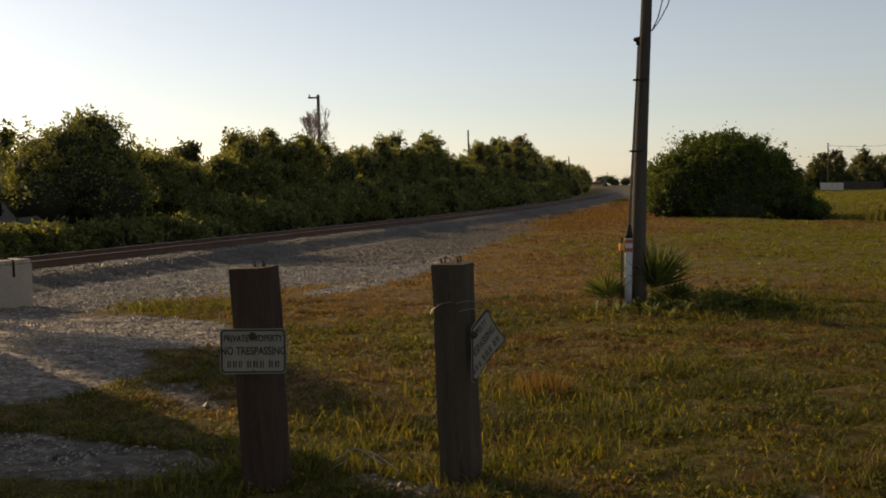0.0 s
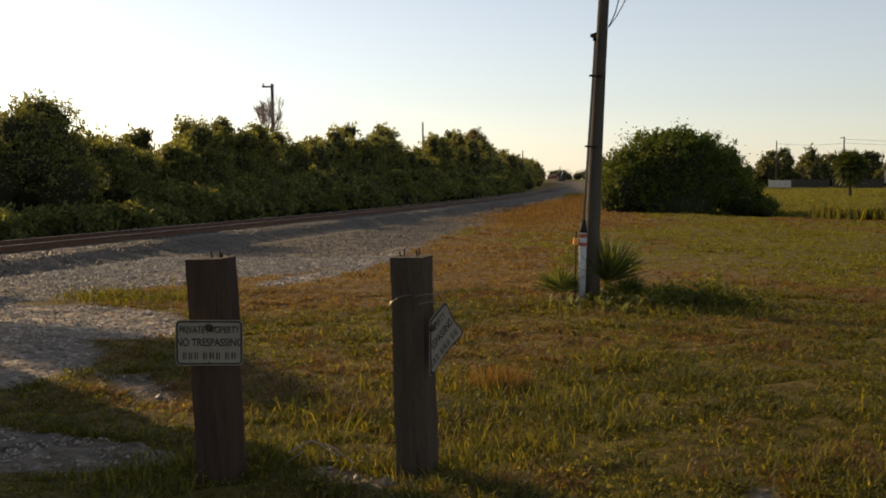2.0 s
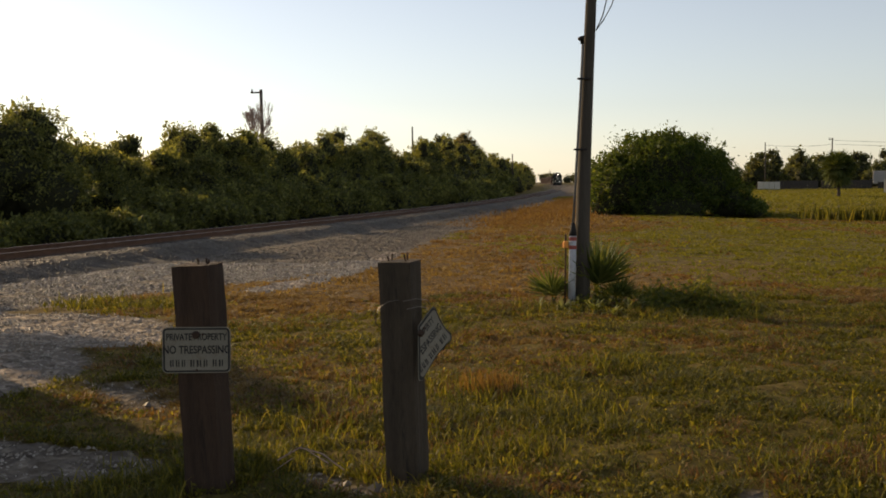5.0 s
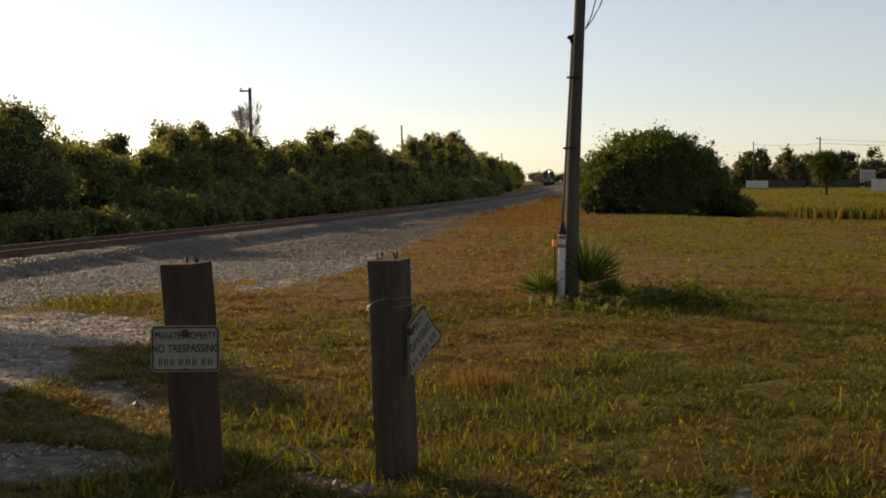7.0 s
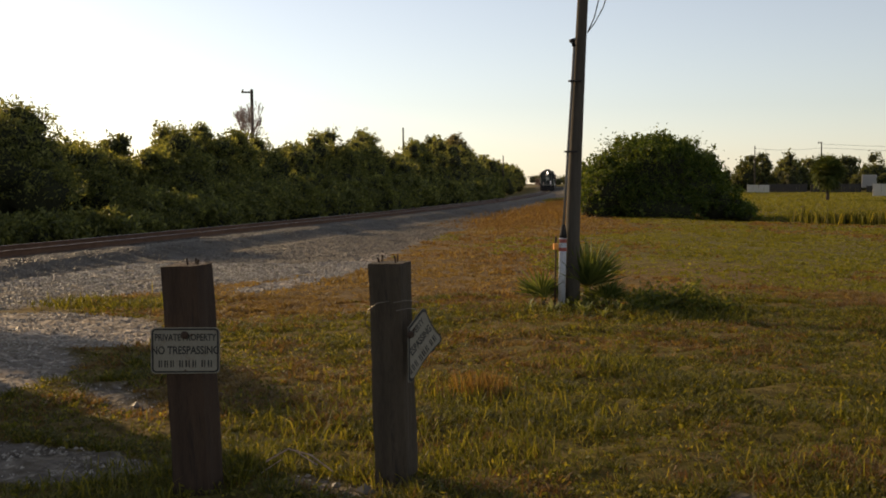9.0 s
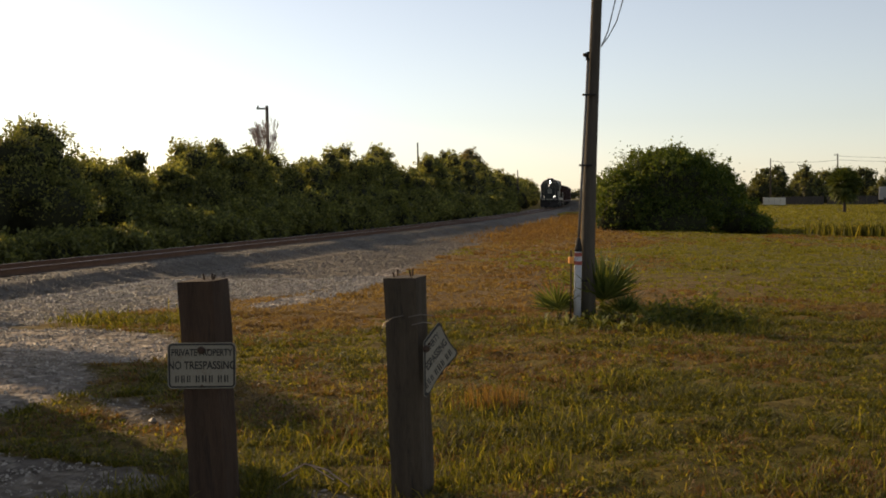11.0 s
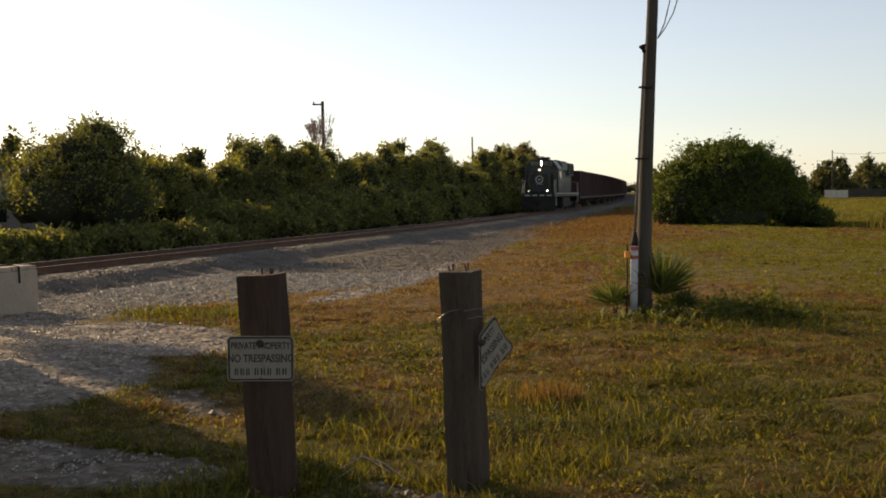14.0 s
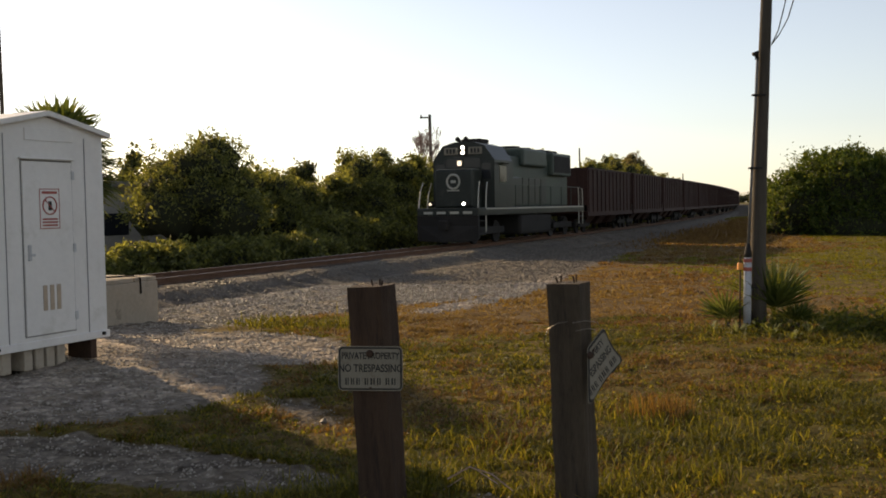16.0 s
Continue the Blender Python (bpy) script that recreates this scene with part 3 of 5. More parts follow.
    for name, pick, mat, label, seed in (("field_grass", tone < 0.44, M_FIELD, "green field grass in low tufts", 3),
                                         ("rusty_field_grass", (tone >= 0.44) & (tone < 0.66), M_RUSTY, "rusty red-brown field grass", 14),
                                         ("dry_field_grass", tone >= 0.66, M_DRY, "dry straw-coloured field grass", 4)):
        q = pick[k]
        blades(name, bx[q], by[q], h[q], w[q], mat, label, seed, 1.5, way[q])
    # tall tufts
    tx, ty = [], []
    for cx, cy, r, k in ((0.35, 6.9, 0.5, 900), (-0.95, 6.9, 0.35, 500), (1.3, 8.6, 0.7, 900), (-0.6, 8.0, 0.8, 900), (2.3, 10.5, 0.5, 500), (4.2, 7.6, 0.9, 700), (0.9, 7.3, 0.4, 500),
                         (-1.6, 6.5, 0.5, 500), (3.0, 6.4, 0.7, 600), (0.1, 9.4, 0.8, 700), (4.9, 15.0, 0.9, 900), (3.8, 15.4, 0.7, 700), (2.2, 15.6, 0.7, 700), (-4.0, 17.2, 0.9, 1200), (-5.2, 17.6, 0.7, 800)):
        tx.append(cx + rng.normal(0, r * 0.6, k)), ty.append(cy + rng.normal(0, r * 0.6, k))
    x, y = np.concatenate(tx), np.concatenate(ty)
    blades("tall_grass", x, y, rng.gamma(4, 0.021, len(x)) + 0.03, 0.004 + 0.0008 * y, M_GRASS, "taller yellow green grass tufts", 5, 1.3)
    cx = np.concatenate([rng.normal(a, 0.16, 110) for a in (0.92, 1.0, 0.82)])
    cy = np.concatenate([rng.normal(b, 0.16, 110) for b in (9.5, 9.4, 9.6)])
    blades("seed_grass", cx, cy, rng.uniform(0.12, 0.28, len(cx)), np.full(len(cx), 0.007), M_RUSTY, "tall dry seeding grass stems", 6, 0.5)
    # rank dry grass along the line and the ditch reeds
    ss, oo = rng.uniform(run_at_y(52), run_at_y(130), 26000), rng.normal(8.4, 1.5, 26000)
    p = np.array([track(s, o)[:2] for s, o in zip(ss, oo)])
    blades("rank_grass", p[:, 0], p[:, 1], rng.uniform(0.1, 0.42, len(p)) * np.clip((p[:, 1] - 45) / 25, 0.2, 1), np.full(len(p), 0.06), M_RUSTY, "rank reddish dry grass beside the line", 7, 1.1)
    n = 46000
    y = 60 + 90 * rng.random(n) ** 1.2
    x = 20 + rng.random(n) * (0.42 * y)
    blades("bank_grass", x, y, rng.uniform(0.05, 0.12, n), 0.06 + 0.0010 * y, M_FIELD, "green grass on the far bank", 9, 1.6)
    u = rng.uniform(0.10, 0.62, 9000)
    x, y = 22 + 26 * u + rng.normal(0, 0.5, 9000), 59.5 - 0.62 * (2 + 26 * u) + rng.normal(0, 1.2, 9000)
    blades("ditch_reeds", x, y, rng.uniform(0.5, 1.0, 9000) * (1.1 + 0.6 * clump_noise(x, y, 0.5)), np.full(9000, 0.07), M_GRASS, "tall dark green reeds in the ditch", 8, 0.5)


plant_grass()


# ---- trees and shrubs ----
ICO = bmesh.new()
bmesh.ops.create_icosphere(ICO, subdivisions=2, radius=1)
ICO_V = np.array([v.co[:] for v in ICO.verts])
ICO_F = [[v.index for v in f.verts] for f in ICO.faces]
ICO.free()


# Solid lumps added inside a crown; they close its gaps with painted shade.
def lobes_mesh(name, lobes, seed, shrink=0.74):
    verts, faces = [], []
    for i, (c, r) in enumerate(lobes):
        k = np.array([1 + 0.28 * noise.noise(Vector(v) * 2.1 + Vector((seed + i * 3.1, i, 0))) + 0.12 * noise.noise(Vector(v) * 5 + Vector((i, seed, 2))) + 0.10 * noise.noise(Vector(v) * 11 + Vector((i, seed, 5))) for v in ICO_V])
        base = len(verts)
        verts += (np.array(c) + ICO_V * k[:, None] * np.array(r) * shrink).tolist()
        faces += [[base + q for q in f] for f in ICO_F]
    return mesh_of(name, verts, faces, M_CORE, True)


def on_lobes(lobes, count, rng, seed, out=1.0):
    vols = np.array([r[0] * r[2] for _, r in lobes])
    pick = rng.choice(len(lobes), count, p=vols / vols.sum())
    d = rng.normal(size=(count, 3))
    d /= np.linalg.norm(d, axis=1)[:, None]
    d[:, 2] = np.where(d[:, 2] < -0.35, -d[:, 2], d[:, 2])
    c = np.array([lobes[i][0] for i in pick])
    r = np.array([lobes[i][1] for i in pick])
    k = np.array([1 + 0.28 * noise.noise(Vector(a) * 2.1 + Vector((seed + i * 3.1, i, 0))) + 0.30 * max(0, noise.noise(Vector(a) * 4.3 + Vector((seed, i, 9)))) for a, i in zip(d, pick)])
    return c + d * r * (k * rng.normal(0.91, 0.10, count) * out)[:, None], d


def shoots(lobes, count, reach, size, rng, seed, per=20):
    """Leafy shoots that stand out of a crown and break its outline."""
    q, e = on_lobes(lobes, count, rng, seed)
    up = e * (1, 1, 0.7) + (0, 0, 0.55) + rng.normal(0, 0.28, e.shape)
    up /= np.linalg.norm(up, axis=1)[:, None]
    t = rng.random((count, per, 1)) ** 0.8
    long = reach * rng.uniform(0.25, 1.0, (count, 1, 1)) ** 1.5
    p = q[:, None] + up[:, None] * t * long + rng.normal(0, 1, (count, per, 3)) * size * (1.5 - 0.9 * t)
    return p.reshape(-1, 3), np.repeat(up, per, 0)


def tree(name, x, y, top, rad, seed, leaves, size, mat, label, category="tree", lobe_count=7, low=0.25, group="", trunk=True, z=None, loose=0.23):
    """Trunk with limbs under a crown of many leaves over uneven lobes."""
    rng = np.random.default_rng(seed)
    z0 = float(height(x, y)) - 0.05 if z is None else z
    ob = empty(name, pose(x, y, z0))
    lobes = [((0, 0, top * (low + (1 - low) * 0.36)), (rad * 0.72, rad * 0.72, top * (1 - low) * 0.44))]
    for i in range(lobe_count):
        a = i * 2.4 + rng.uniform(-0.4, 0.4)
        h = low + (0.95 - low) * (0.12 + 0.78 * rng.random())
        spread = rad * (0.80 - 0.62 * h)
        r = rad * rng.uniform(0.85, 1.15) * (0.50 - 0.26 * h)
        zc = min(top * h, top - r * 0.85)
        lobes.append(((math.cos(a) * spread, math.sin(a) * spread, zc), (r, r, r * 0.85)))
    lobes.append(((rng.uniform(-0.3, 0.3) * rad, rng.uniform(-0.3, 0.3) * rad, top - rad * 0.24), (rad * 0.27, rad * 0.27, rad * 0.27)))
    if trunk:
        bm = bmesh.new()
        tube(bm, [(0, 0, -0.1), (0.05, 0.03, top * 0.25), (0.1, -0.05, top * 0.55)], [rad * 0.07 + 0.05, rad * 0.055 + 0.03, 0.04], 8)
        for i in range(4):
            a = i * 1.6 + seed
            tube(bm, [(0.05, 0.02, top * (0.2 + 0.05 * i)), (math.cos(a) * rad * 0.35, math.sin(a) * rad * 0.35, top * (0.42 + 0.04 * i)), (math.cos(a) * rad * 0.6, math.sin(a) * rad * 0.6, top * 0.62)], [0.07, 0.045, 0.02], 6)
        part("trunk", bm, M_BARK, ob, smooth=True)
    part("shade_core", lobes_mesh("shade_core", lobes, seed), None, ob)
    p, d = on_lobes(lobes, leaves, rng, seed)
    sp, e = shoots(lobes, leaves // 32, rad * loose, size, rng, seed)
    part("crown", leaf_cloud("crown", np.concatenate((p, sp)), np.concatenate((d, e)), size, mat, rng), None, ob)
    return tagged(ob, label, category, group)


def az_top(x, y):
    """Height of the thicket's skyline by bearing from the crossing."""
    b = math.degrees(math.atan2(x, y))
    el = np.interp(b, [-26, -24.5, -22.5, -20.6, -19.2, -17.2, -16, -14, -12.8, -11, -8.9, -7.3, -5, -3.2, -1.2, 0, 1, 2.2, 3.9, 4.6, 6, 7.6, 8.5, 9.5],
                   [2.6, 4.0, 4.2, 4.6, 5.0, 3.0, 2.1, 2.5, 2.5, 3.4, 3.1, 2.6, 2.3, 3.1, 2.9, 2.2, 2.1, 2.5, 2.6, 2.0, 1.3, 0.9, 0.1, 0.0])
    return 2.25 + math.tan(radians(el)) * math.hypot(x, y)


def plant_thicket():
    rng = random.Random(8)
    s, i = run_at_y(29), 0
    while s < run_at_y(400):
        x, y, _ = track(s, -rng.uniform(8.5, 11.0) - max(0, s - run_at_y(170)) * 0.012)
        far = y / 45
        top = max(2.4, (az_top(x, y) - 0.05) * rng.choice((1.03, 1.0, 0.98, 0.88)))
        r = rng.uniform(1.9, 2.9) * min(1.4, 0.85 + 0.1 * far)
        if math.degrees(math.atan2(x, y)) > -17.6:
            tree("thicket_tree", x, y, top, r, 100 + i, int(9500 if y < 62 else 5500 if y < 110 else 1800), 0.068 + 0.027 * min(far, 4.5), M_LEAF, "dense leafy thicket tree behind the track", lobe_count=11, low=0.06, group="thicket behind the track")
        s += r * (1.05 if y < 100 else 1.4 if y < 200 else 2.2)
        i += 1
    s = run_at_y(20)
    while s < run_at_y(150):
        x, y, _ = track(s, -rng.uniform(5.4, 6.6))
        top = rng.uniform(2.0, 3.3) if y > 44 else 1.35
        top = min(top, az_top(x, y) - 0.4)
        r = rng.uniform(1.5, 2.2)
        tree("thicket_shrub", x, y, max(1.35, top), r, 300 + i, 5200 if y < 62 else 2200, 0.065 + 0.0011 * y, M_LEAF, "dense dark green shrub beside the track", "shrub", lobe_count=6, low=0.05, group="shrubs beside the track", trunk=False, z=float(height(x, y)) - 0.4)
        s += r * 1.25
        i += 1


plant_thicket()
tree("thicket_tree", -15.3, 40.8, 5.5, 3.35, 93, 17000, 0.085, M_LEAF, "tall sunlit leafy tree at the end of the thicket", lobe_count=20, low=0.12, loose=0.26, group="thicket behind the track")
# trees beyond the thicket
tree("round_tree", 10.7, 152, 9.9, 3.2, 501, 2800, 0.16, M_LEAF_PALE, "tall round pale olive tree beyond the thicket", lobe_count=9, low=0.45)
tree("broad_tree", 7.0, 148, 9.3, 2.4, 502, 2000, 0.17, M_LEAF_FAR, "dark tree beyond the thicket", lobe_count=7, low=0.3)
tree("far_tree", -20.3, 45.5, 5.4, 1.7, 503, 1500, 0.14, M_LEAF_FAR, "small dark tree beyond the hedge", lobe_count=6, low=0.35)
tree("far_tree", -16.0, 60, 5.4, 1.9, 504, 1500, 0.15, M_LEAF_FAR, "small dark tree beyond the hedge", lobe_count=6, low=0.35)
for i, (x, y, t, r) in enumerate(((86, 430, 4, 8), (100, 445, 5, 9), (118, 450, 4, 9), (150, 960, 6, 14), (175, 960, 5, 14), (125, 970, 5, 14), (200, 980, 5, 15))):
    tree("distant_tree", x, y, t + 3.5, r, 520 + i, 900, 0.5, M_LEAF_FAR, "distant tree where the line curves away", lobe_count=7, low=0.1, group="distant trees")


def mound():
    """The big vine-covered clump on the field."""
    rng = np.random.default_rng(77)
    x, y = 18.4, 68.0
    ob = empty("shrub_mound", pose(x, y, -0.35))
    lobes = [((0, 0, 2.6), (4.3, 3.4, 3.2)), ((-2.6, -0.6, 1.9), (2.6, 2.4, 2.4)), ((2.4, -0.3, 2.1), (2.8, 2.4, 2.5)), ((0.2, -1.2, 3.6), (2.6, 2.0, 2.0)), ((-1.2, 0, 4.3), (1.7, 1.6, 1.4)), ((1.2, 0, 4.2), (1.9, 1.6, 1.3)),
             ((4.3, -0.6, 1.1), (1.7, 1.8, 1.5)), ((3.3, 0.4, 3.0), (1.5, 1.5, 1.5)), ((-3.3, 0.2, 3.0), (1.3, 1.4, 1.4)), ((-4.0, -0.8, 1.0), (1.5, 1.6, 1.5)), ((0, -2.2, 0.8), (3.2, 1.6, 1.8)), ((0.1, -0.2, 5.0), (1.2, 1.1, 0.9))]
    part("shade_core", lobes_mesh("shade_core", lobes, 7), None, ob)
    p, d = on_lobes(lobes, 24000, rng, 7)
    sp, e = shoots(lobes, 700, 0.55, 0.085, rng, 7, 26)
    part("crown", leaf_cloud("crown", np.concatenate((p, sp)), np.concatenate((d, e)), 0.115, M_LEAF_MOUND, rng), None, ob)
    tagged(ob, "large rounded vine-covered shrub mound on the field", "shrub")


mound()


def fan_leaf(bm, base, way, size, rng, segments=11, half=105, droop=0.22, blade=0.055, stalk=0.75):
    """A fan palm leaf: pleated pointed segments round the end of a stalk."""
    way = Vector(way).normalized()
    hub = Vector(base) + way * size * stalk
    side = way.cross(Vector((0, 0, 1)))
    side = side.normalized() if side.length > 0.05 else Vector((1, 0, 0))
    up = side.cross(way).normalized()
    w = 0.012 * size + 0.004
    a, b = bm.verts.new(Vector(base) - side * w), bm.verts.new(Vector(base) + side * w)
    c = bm.verts.new(hub)
    bm.faces.new((a, b, c))
    for i in range(segments):
        t = (i / (segments - 1) - 0.5) * radians(2 * half)
        d = way * math.cos(t) + side * math.sin(t) + up * rng.uniform(-0.1, 0.25)
        n = (side * math.cos(t) - way * math.sin(t)) * size * blade
        tip = hub + d.normalized() * size * rng.uniform(0.6, 0.95) + Vector((0, 0, -size * rng.uniform(0.0, droop)))
        m = hub + d.normalized() * size * 0.38
        bm.faces.new([bm.verts.new(v) for v in (hub, m + n, tip, m - n)])


def palm(name, x, y, trunk_h, leaf, count, seed, label, stiff=0.2, z=None, category="palm", r=0.16, half=105, droop=0.22, segments=11, blade=0.055, stalk=0.75):
    rng = random.Random(seed)
    z0 = float(height(x, y)) if z is None else z
    ob = empty(name, pose(x, y, z0))
    bm = bmesh.new()
    k = max(3, int(trunk_h / 0.3))
    tube(bm, [(0.04 * math.sin(i), 0, -0.1 + (trunk_h + 0.1) * i / k) for i in range(k + 1)], [r * (1 + 0.12 * (i % 2)) for i in range(k + 1)], 10)
    part("trunk", bm, M_BARK, ob, smooth=True)
    bm = bmesh.new()
    for i in range(count):
        a, e = i * 2.4 + rng.uniform(-0.3, 0.3), rng.uniform(-0.55 + stiff, 1.35)
        fan_leaf(bm, (0.04 * math.sin(k), 0, trunk_h), (math.cos(a) * math.cos(e), math.sin(a) * math.cos(e), math.sin(e)), leaf * rng.uniform(0.75, 1.1), rng, segments, half, droop, blade, stalk)
    part("fronds", bm, M_PALM, ob)
    return tagged(ob, label, category)


palm("cabbage_palm", -8.85, 16.7, 2.92, 0.84, 230, 3, "cabbage palm with a dense round crown behind the hut", -0.5, segments=13, blade=0.035)
palm("cabbage_palm", 44.0, 97.0, 2.85, 1.32, 260, 4, "small cabbage palm with a dense round crown on the bank", -0.85)
palm("palmetto", 3.40, 16.65, 0.20, 0.95, 24, 5, "stiff fan-leaved palmetto beside the utility pole", 1.25, half=62, droop=0.02, r=0.10, segments=15, blade=0.022, stalk=0.25)
palm("palmetto", 3.70, 16.5, 0.08, 0.55, 14, 6, "low dark fan-leaved palmetto beside the utility pole", 0.8, half=75, droop=0.04, r=0.08, segments=15, blade=0.026, stalk=0.25)
palm("palmetto", 2.62, 16.5, 0.08, 0.62, 9, 7, "small fan-leaved palmetto beside the utility pole", 0.9, half=80, droop=0.02, r=0.05, segments=15, blade=0.026, stalk=0.2)


def strap_plant(x, y, n, length, seed, label):
    """A rosette of long bent strap leaves."""
    rng = random.Random(seed)
    ob = empty("strap_leaf_plant", pose(x, y, float(height(x, y))))
    bm = bmesh.new()
    for i in range(n):
        a, e, L = rng.uniform(0, 6.28), rng.uniform(0.35, 1.3), length * rng.uniform(0.6, 1.1)
        d = Vector((math.cos(a), math.sin(a), 0))
        s = Vector((-d.y, d.x, 0)) * rng.uniform(0.012, 0.022)
        pts = [d * (L * t * math.cos(e)) + Vector((0, 0, L * math.sin(e) * t - L * 0.45 * t * t)) for t in (0, 0.35, 0.7, 1)]
        vs = [(bm.verts.new(p - s * q), bm.verts.new(p + s * q)) for p, q in zip(pts, (0.8, 1, 0.8, 0.1))]
        for u, v in zip(vs, vs[1:]):
            bm.faces.new((u[0], u[1], v[1], v[0]))
    part("leaves", bm, M_STRAP, ob)
    return tagged(ob, label, "plant")


for i, (x, y, n, L) in enumerate(((2.65, 15.6, 34, 0.5), (3.1, 15.3, 30, 0.45), (3.7, 15.5, 30, 0.5), (2.3, 15.9, 20, 0.4), (4.1, 15.9, 18, 0.45), (3.3, 14.9, 18, 0.35))):
    strap_plant(x, y, n, L, 40 + i, "strap-leaved green weed at the foot of the pole")


def weed(x, y, w, h, seed, n=900):
    rng = np.random.default_rng(seed)
    ob = empty("weed_bush", pose(x, y, float(height(x, y))))
    p = rng.normal(size=(n, 3)) * (w * 0.42, w * 0.42, h * 0.32) + (0, 0, h * 0.42)
    p = p[p[:, 2] > 0]
    bm = bmesh.new()
    for i in range(10):
        a = i * 0.7
        tube(bm, [(0, 0, -0.02), (math.cos(a) * w * 0.3, math.sin(a) * w * 0.3, h * 0.7)], [0.008, 0.004], 5)
    part("stems", bm, M_BARK, ob)
    part("leaves", leaf_cloud("leaves", p, np.zeros_like(p), 0.05, M_WEED, rng), None, ob)
    return tagged(ob, "low leafy green weed bush in the turf", "weed")


for i, (x, y, w, h, n) in enumerate(((4.45, 16.1, 0.55, 0.36, 650), (4.9, 15.9, 0.5, 0.40, 600), (4.2, 15.7, 0.5, 0.26, 420), (5.3, 15.7, 0.45, 0.24, 350), (5.1, 16.3, 0.30, 0.55, 220), (3.3, 15.9, 0.6, 0.22, 350))):
    weed(x, y, w, h, 60 + i, n)


def bare_tree(x, y, h, seed):
    rng = random.Random(seed)
    ob = empty("bare_tree", pose(x, y, 0))
    bm = bmesh.new()

    def grow(p, d, L, r, depth):
        q = p + d * L
        tube(bm, [p, q], [max(r, 0.012), max(r * 0.7, 0.010)], 5 if depth < 3 else 3, False)
        if depth < 6:
            for _ in range(3):
                n = (d + Vector((rng.uniform(-1, 1), rng.uniform(-1, 1), rng.uniform(-0.1, 0.75))) * 0.55).normalized()
                grow(q, n, L * rng.uniform(0.6, 0.8), r * 0.62, depth + 1)
    grow(Vector((0, 0, 0)), Vector((0.05, 0, 1)), h * 0.36, 0.11, 0)
    part("branch_mass", bm, M_TWIG, ob)
    tagged(ob, "leafless pale dead tree standing above the thicket", "tree")


bare_tree(-10.6, 72.5, 6.9, 11)


# ---- poles and wires ----
def wire(name, a, b, sag, r=0.012, label="thin dark overhead cable", bend=None):
    bm = bmesh.new()
    a, b = Vector(a), Vector(b)
    tube(bm, [a.lerp(b, t) + Vector((0, 0, -4 * sag * t * (1 - t))) for t in [i / 14 for i in range(15)]], r, 5)
    return tagged(part(name, bm, M_UNDER), label, "cable")


def utility_pole():
    bx, by = 3.12, 16.4
    bz = float(height(bx, by))
    ob = empty("utility_pole", pose(bx, by, bz))
    pts = [(-0.005, 0, -0.3), (-0.010, 0, 1.2), (0.022, 0, 2.4), (0.084, 0, 4.0), (0.150, 0, 5.6), (0.245, 0, 9.2)]
    bm = bmesh.new()
    tube(bm, pts, [0.135, 0.122, 0.110, 0.096, 0.086, 0.072], 18)
    part("shaft", bm, M_POLE, ob, smooth=True)
    part("riser_pipe", tubes(([(-0.205, -0.10, -0.05), (-0.185, -0.10, 1.2)], 0.062), sides=14), M_PVC, ob, "grey plastic riser pipe", smooth=True)
    for z in (0.98, 1.12):
        part("pipe_band", tubes(([(-0.188, -0.10, z), (-0.187, -0.10, z + 0.06)], 0.066), sides=14), M_RED, ob, "faded red band")
    part("reducer", tubes(([(-0.186, -0.10, 1.2), (-0.184, -0.10, 1.26), (-0.18, -0.10, 1.42)], [0.066, 0.06, 0.03]), sides=14), M_UNDER, ob, "black pipe reducer", smooth=True)
    part("conduit", tubes(([(-0.18, -0.10, 1.4), (-0.125, -0.09, 2.4), (-0.055, -0.08, 3.6), (-0.02, -0.08, 4.36)], 0.021), sides=10), M_ROOF, ob, "thin grey metal conduit", smooth=True)
    part("weatherhead", tubes(([(-0.03, -0.10, 4.33), (-0.045, -0.12, 4.42), (-0.10, -0.15, 4.40)], [0.04, 0.055, 0.03]), sides=10), M_UNDER, ob, smooth=True)
    for z in (2.6, 3.75, 0.7):
        x = np.interp(z, [0.7, 1.4, 2.4, 3.6, 4.36], [-0.19, -0.18, -0.13, -0.07, -0.03])
        part("strap", boxes((x - 0.05, x + 0.16, -0.135, -0.06, z, z + 0.03), bevel=0.004), M_UNDER, ob)
    part("meter_box", boxes((-0.345, -0.265, -0.14, -0.06, 1.00, 1.11), bevel=0.01), M_ORANGE, ob, "small orange plastic marker box")
    part("ground_rod", tubes(([(-0.31, -0.08, -0.05), (-0.30, -0.08, 1.22)], 0.016), sides=8), M_IRON, ob)
    part("service_drop", tubes(([(0.2, -0.05, 4.55), (0.32, -0.09, 4.72), (0.44, -0.13, 4.95), (0.62, -0.2, 5.6), (1.2, -0.4, 8.6)], 0.009), ([(0.2, -0.05, 4.55), (0.30, -0.09, 4.78), (0.36, -0.13, 5.05), (0.5, -0.2, 5.7), (1.0, -0.4, 8.6)], 0.009), sides=6), M_UNDER, ob)
    tagged(ob, "weathered grey wooden utility pole with conduit", "utility pole")


utility_pole()


def line_pole(x, y, top, label, arm=0.9, group="poles beyond the thicket", r=0.15):
    ob = empty("line_pole", pose(x, y, 0))
    bm = bmesh.new()
    tube(bm, [(0.1, 0, -0.2), (0, 0, top)], [r, r * 0.65], 10)
    part("shaft", bm, M_POLE, ob, smooth=True)
    if arm:
        part("crossarm", boxes((-arm, 0.12, -0.06, 0.06, top - 0.28, top - 0.16), bevel=0.01), M_POLE, ob)
        part("insulator", tubes(([(-arm + 0.1, 0, top - 0.16), (-arm + 0.1, 0, top + 0.02)], [0.06, 0.04])), M_UNDER, ob)
    return tagged(ob, label, "utility pole", group)


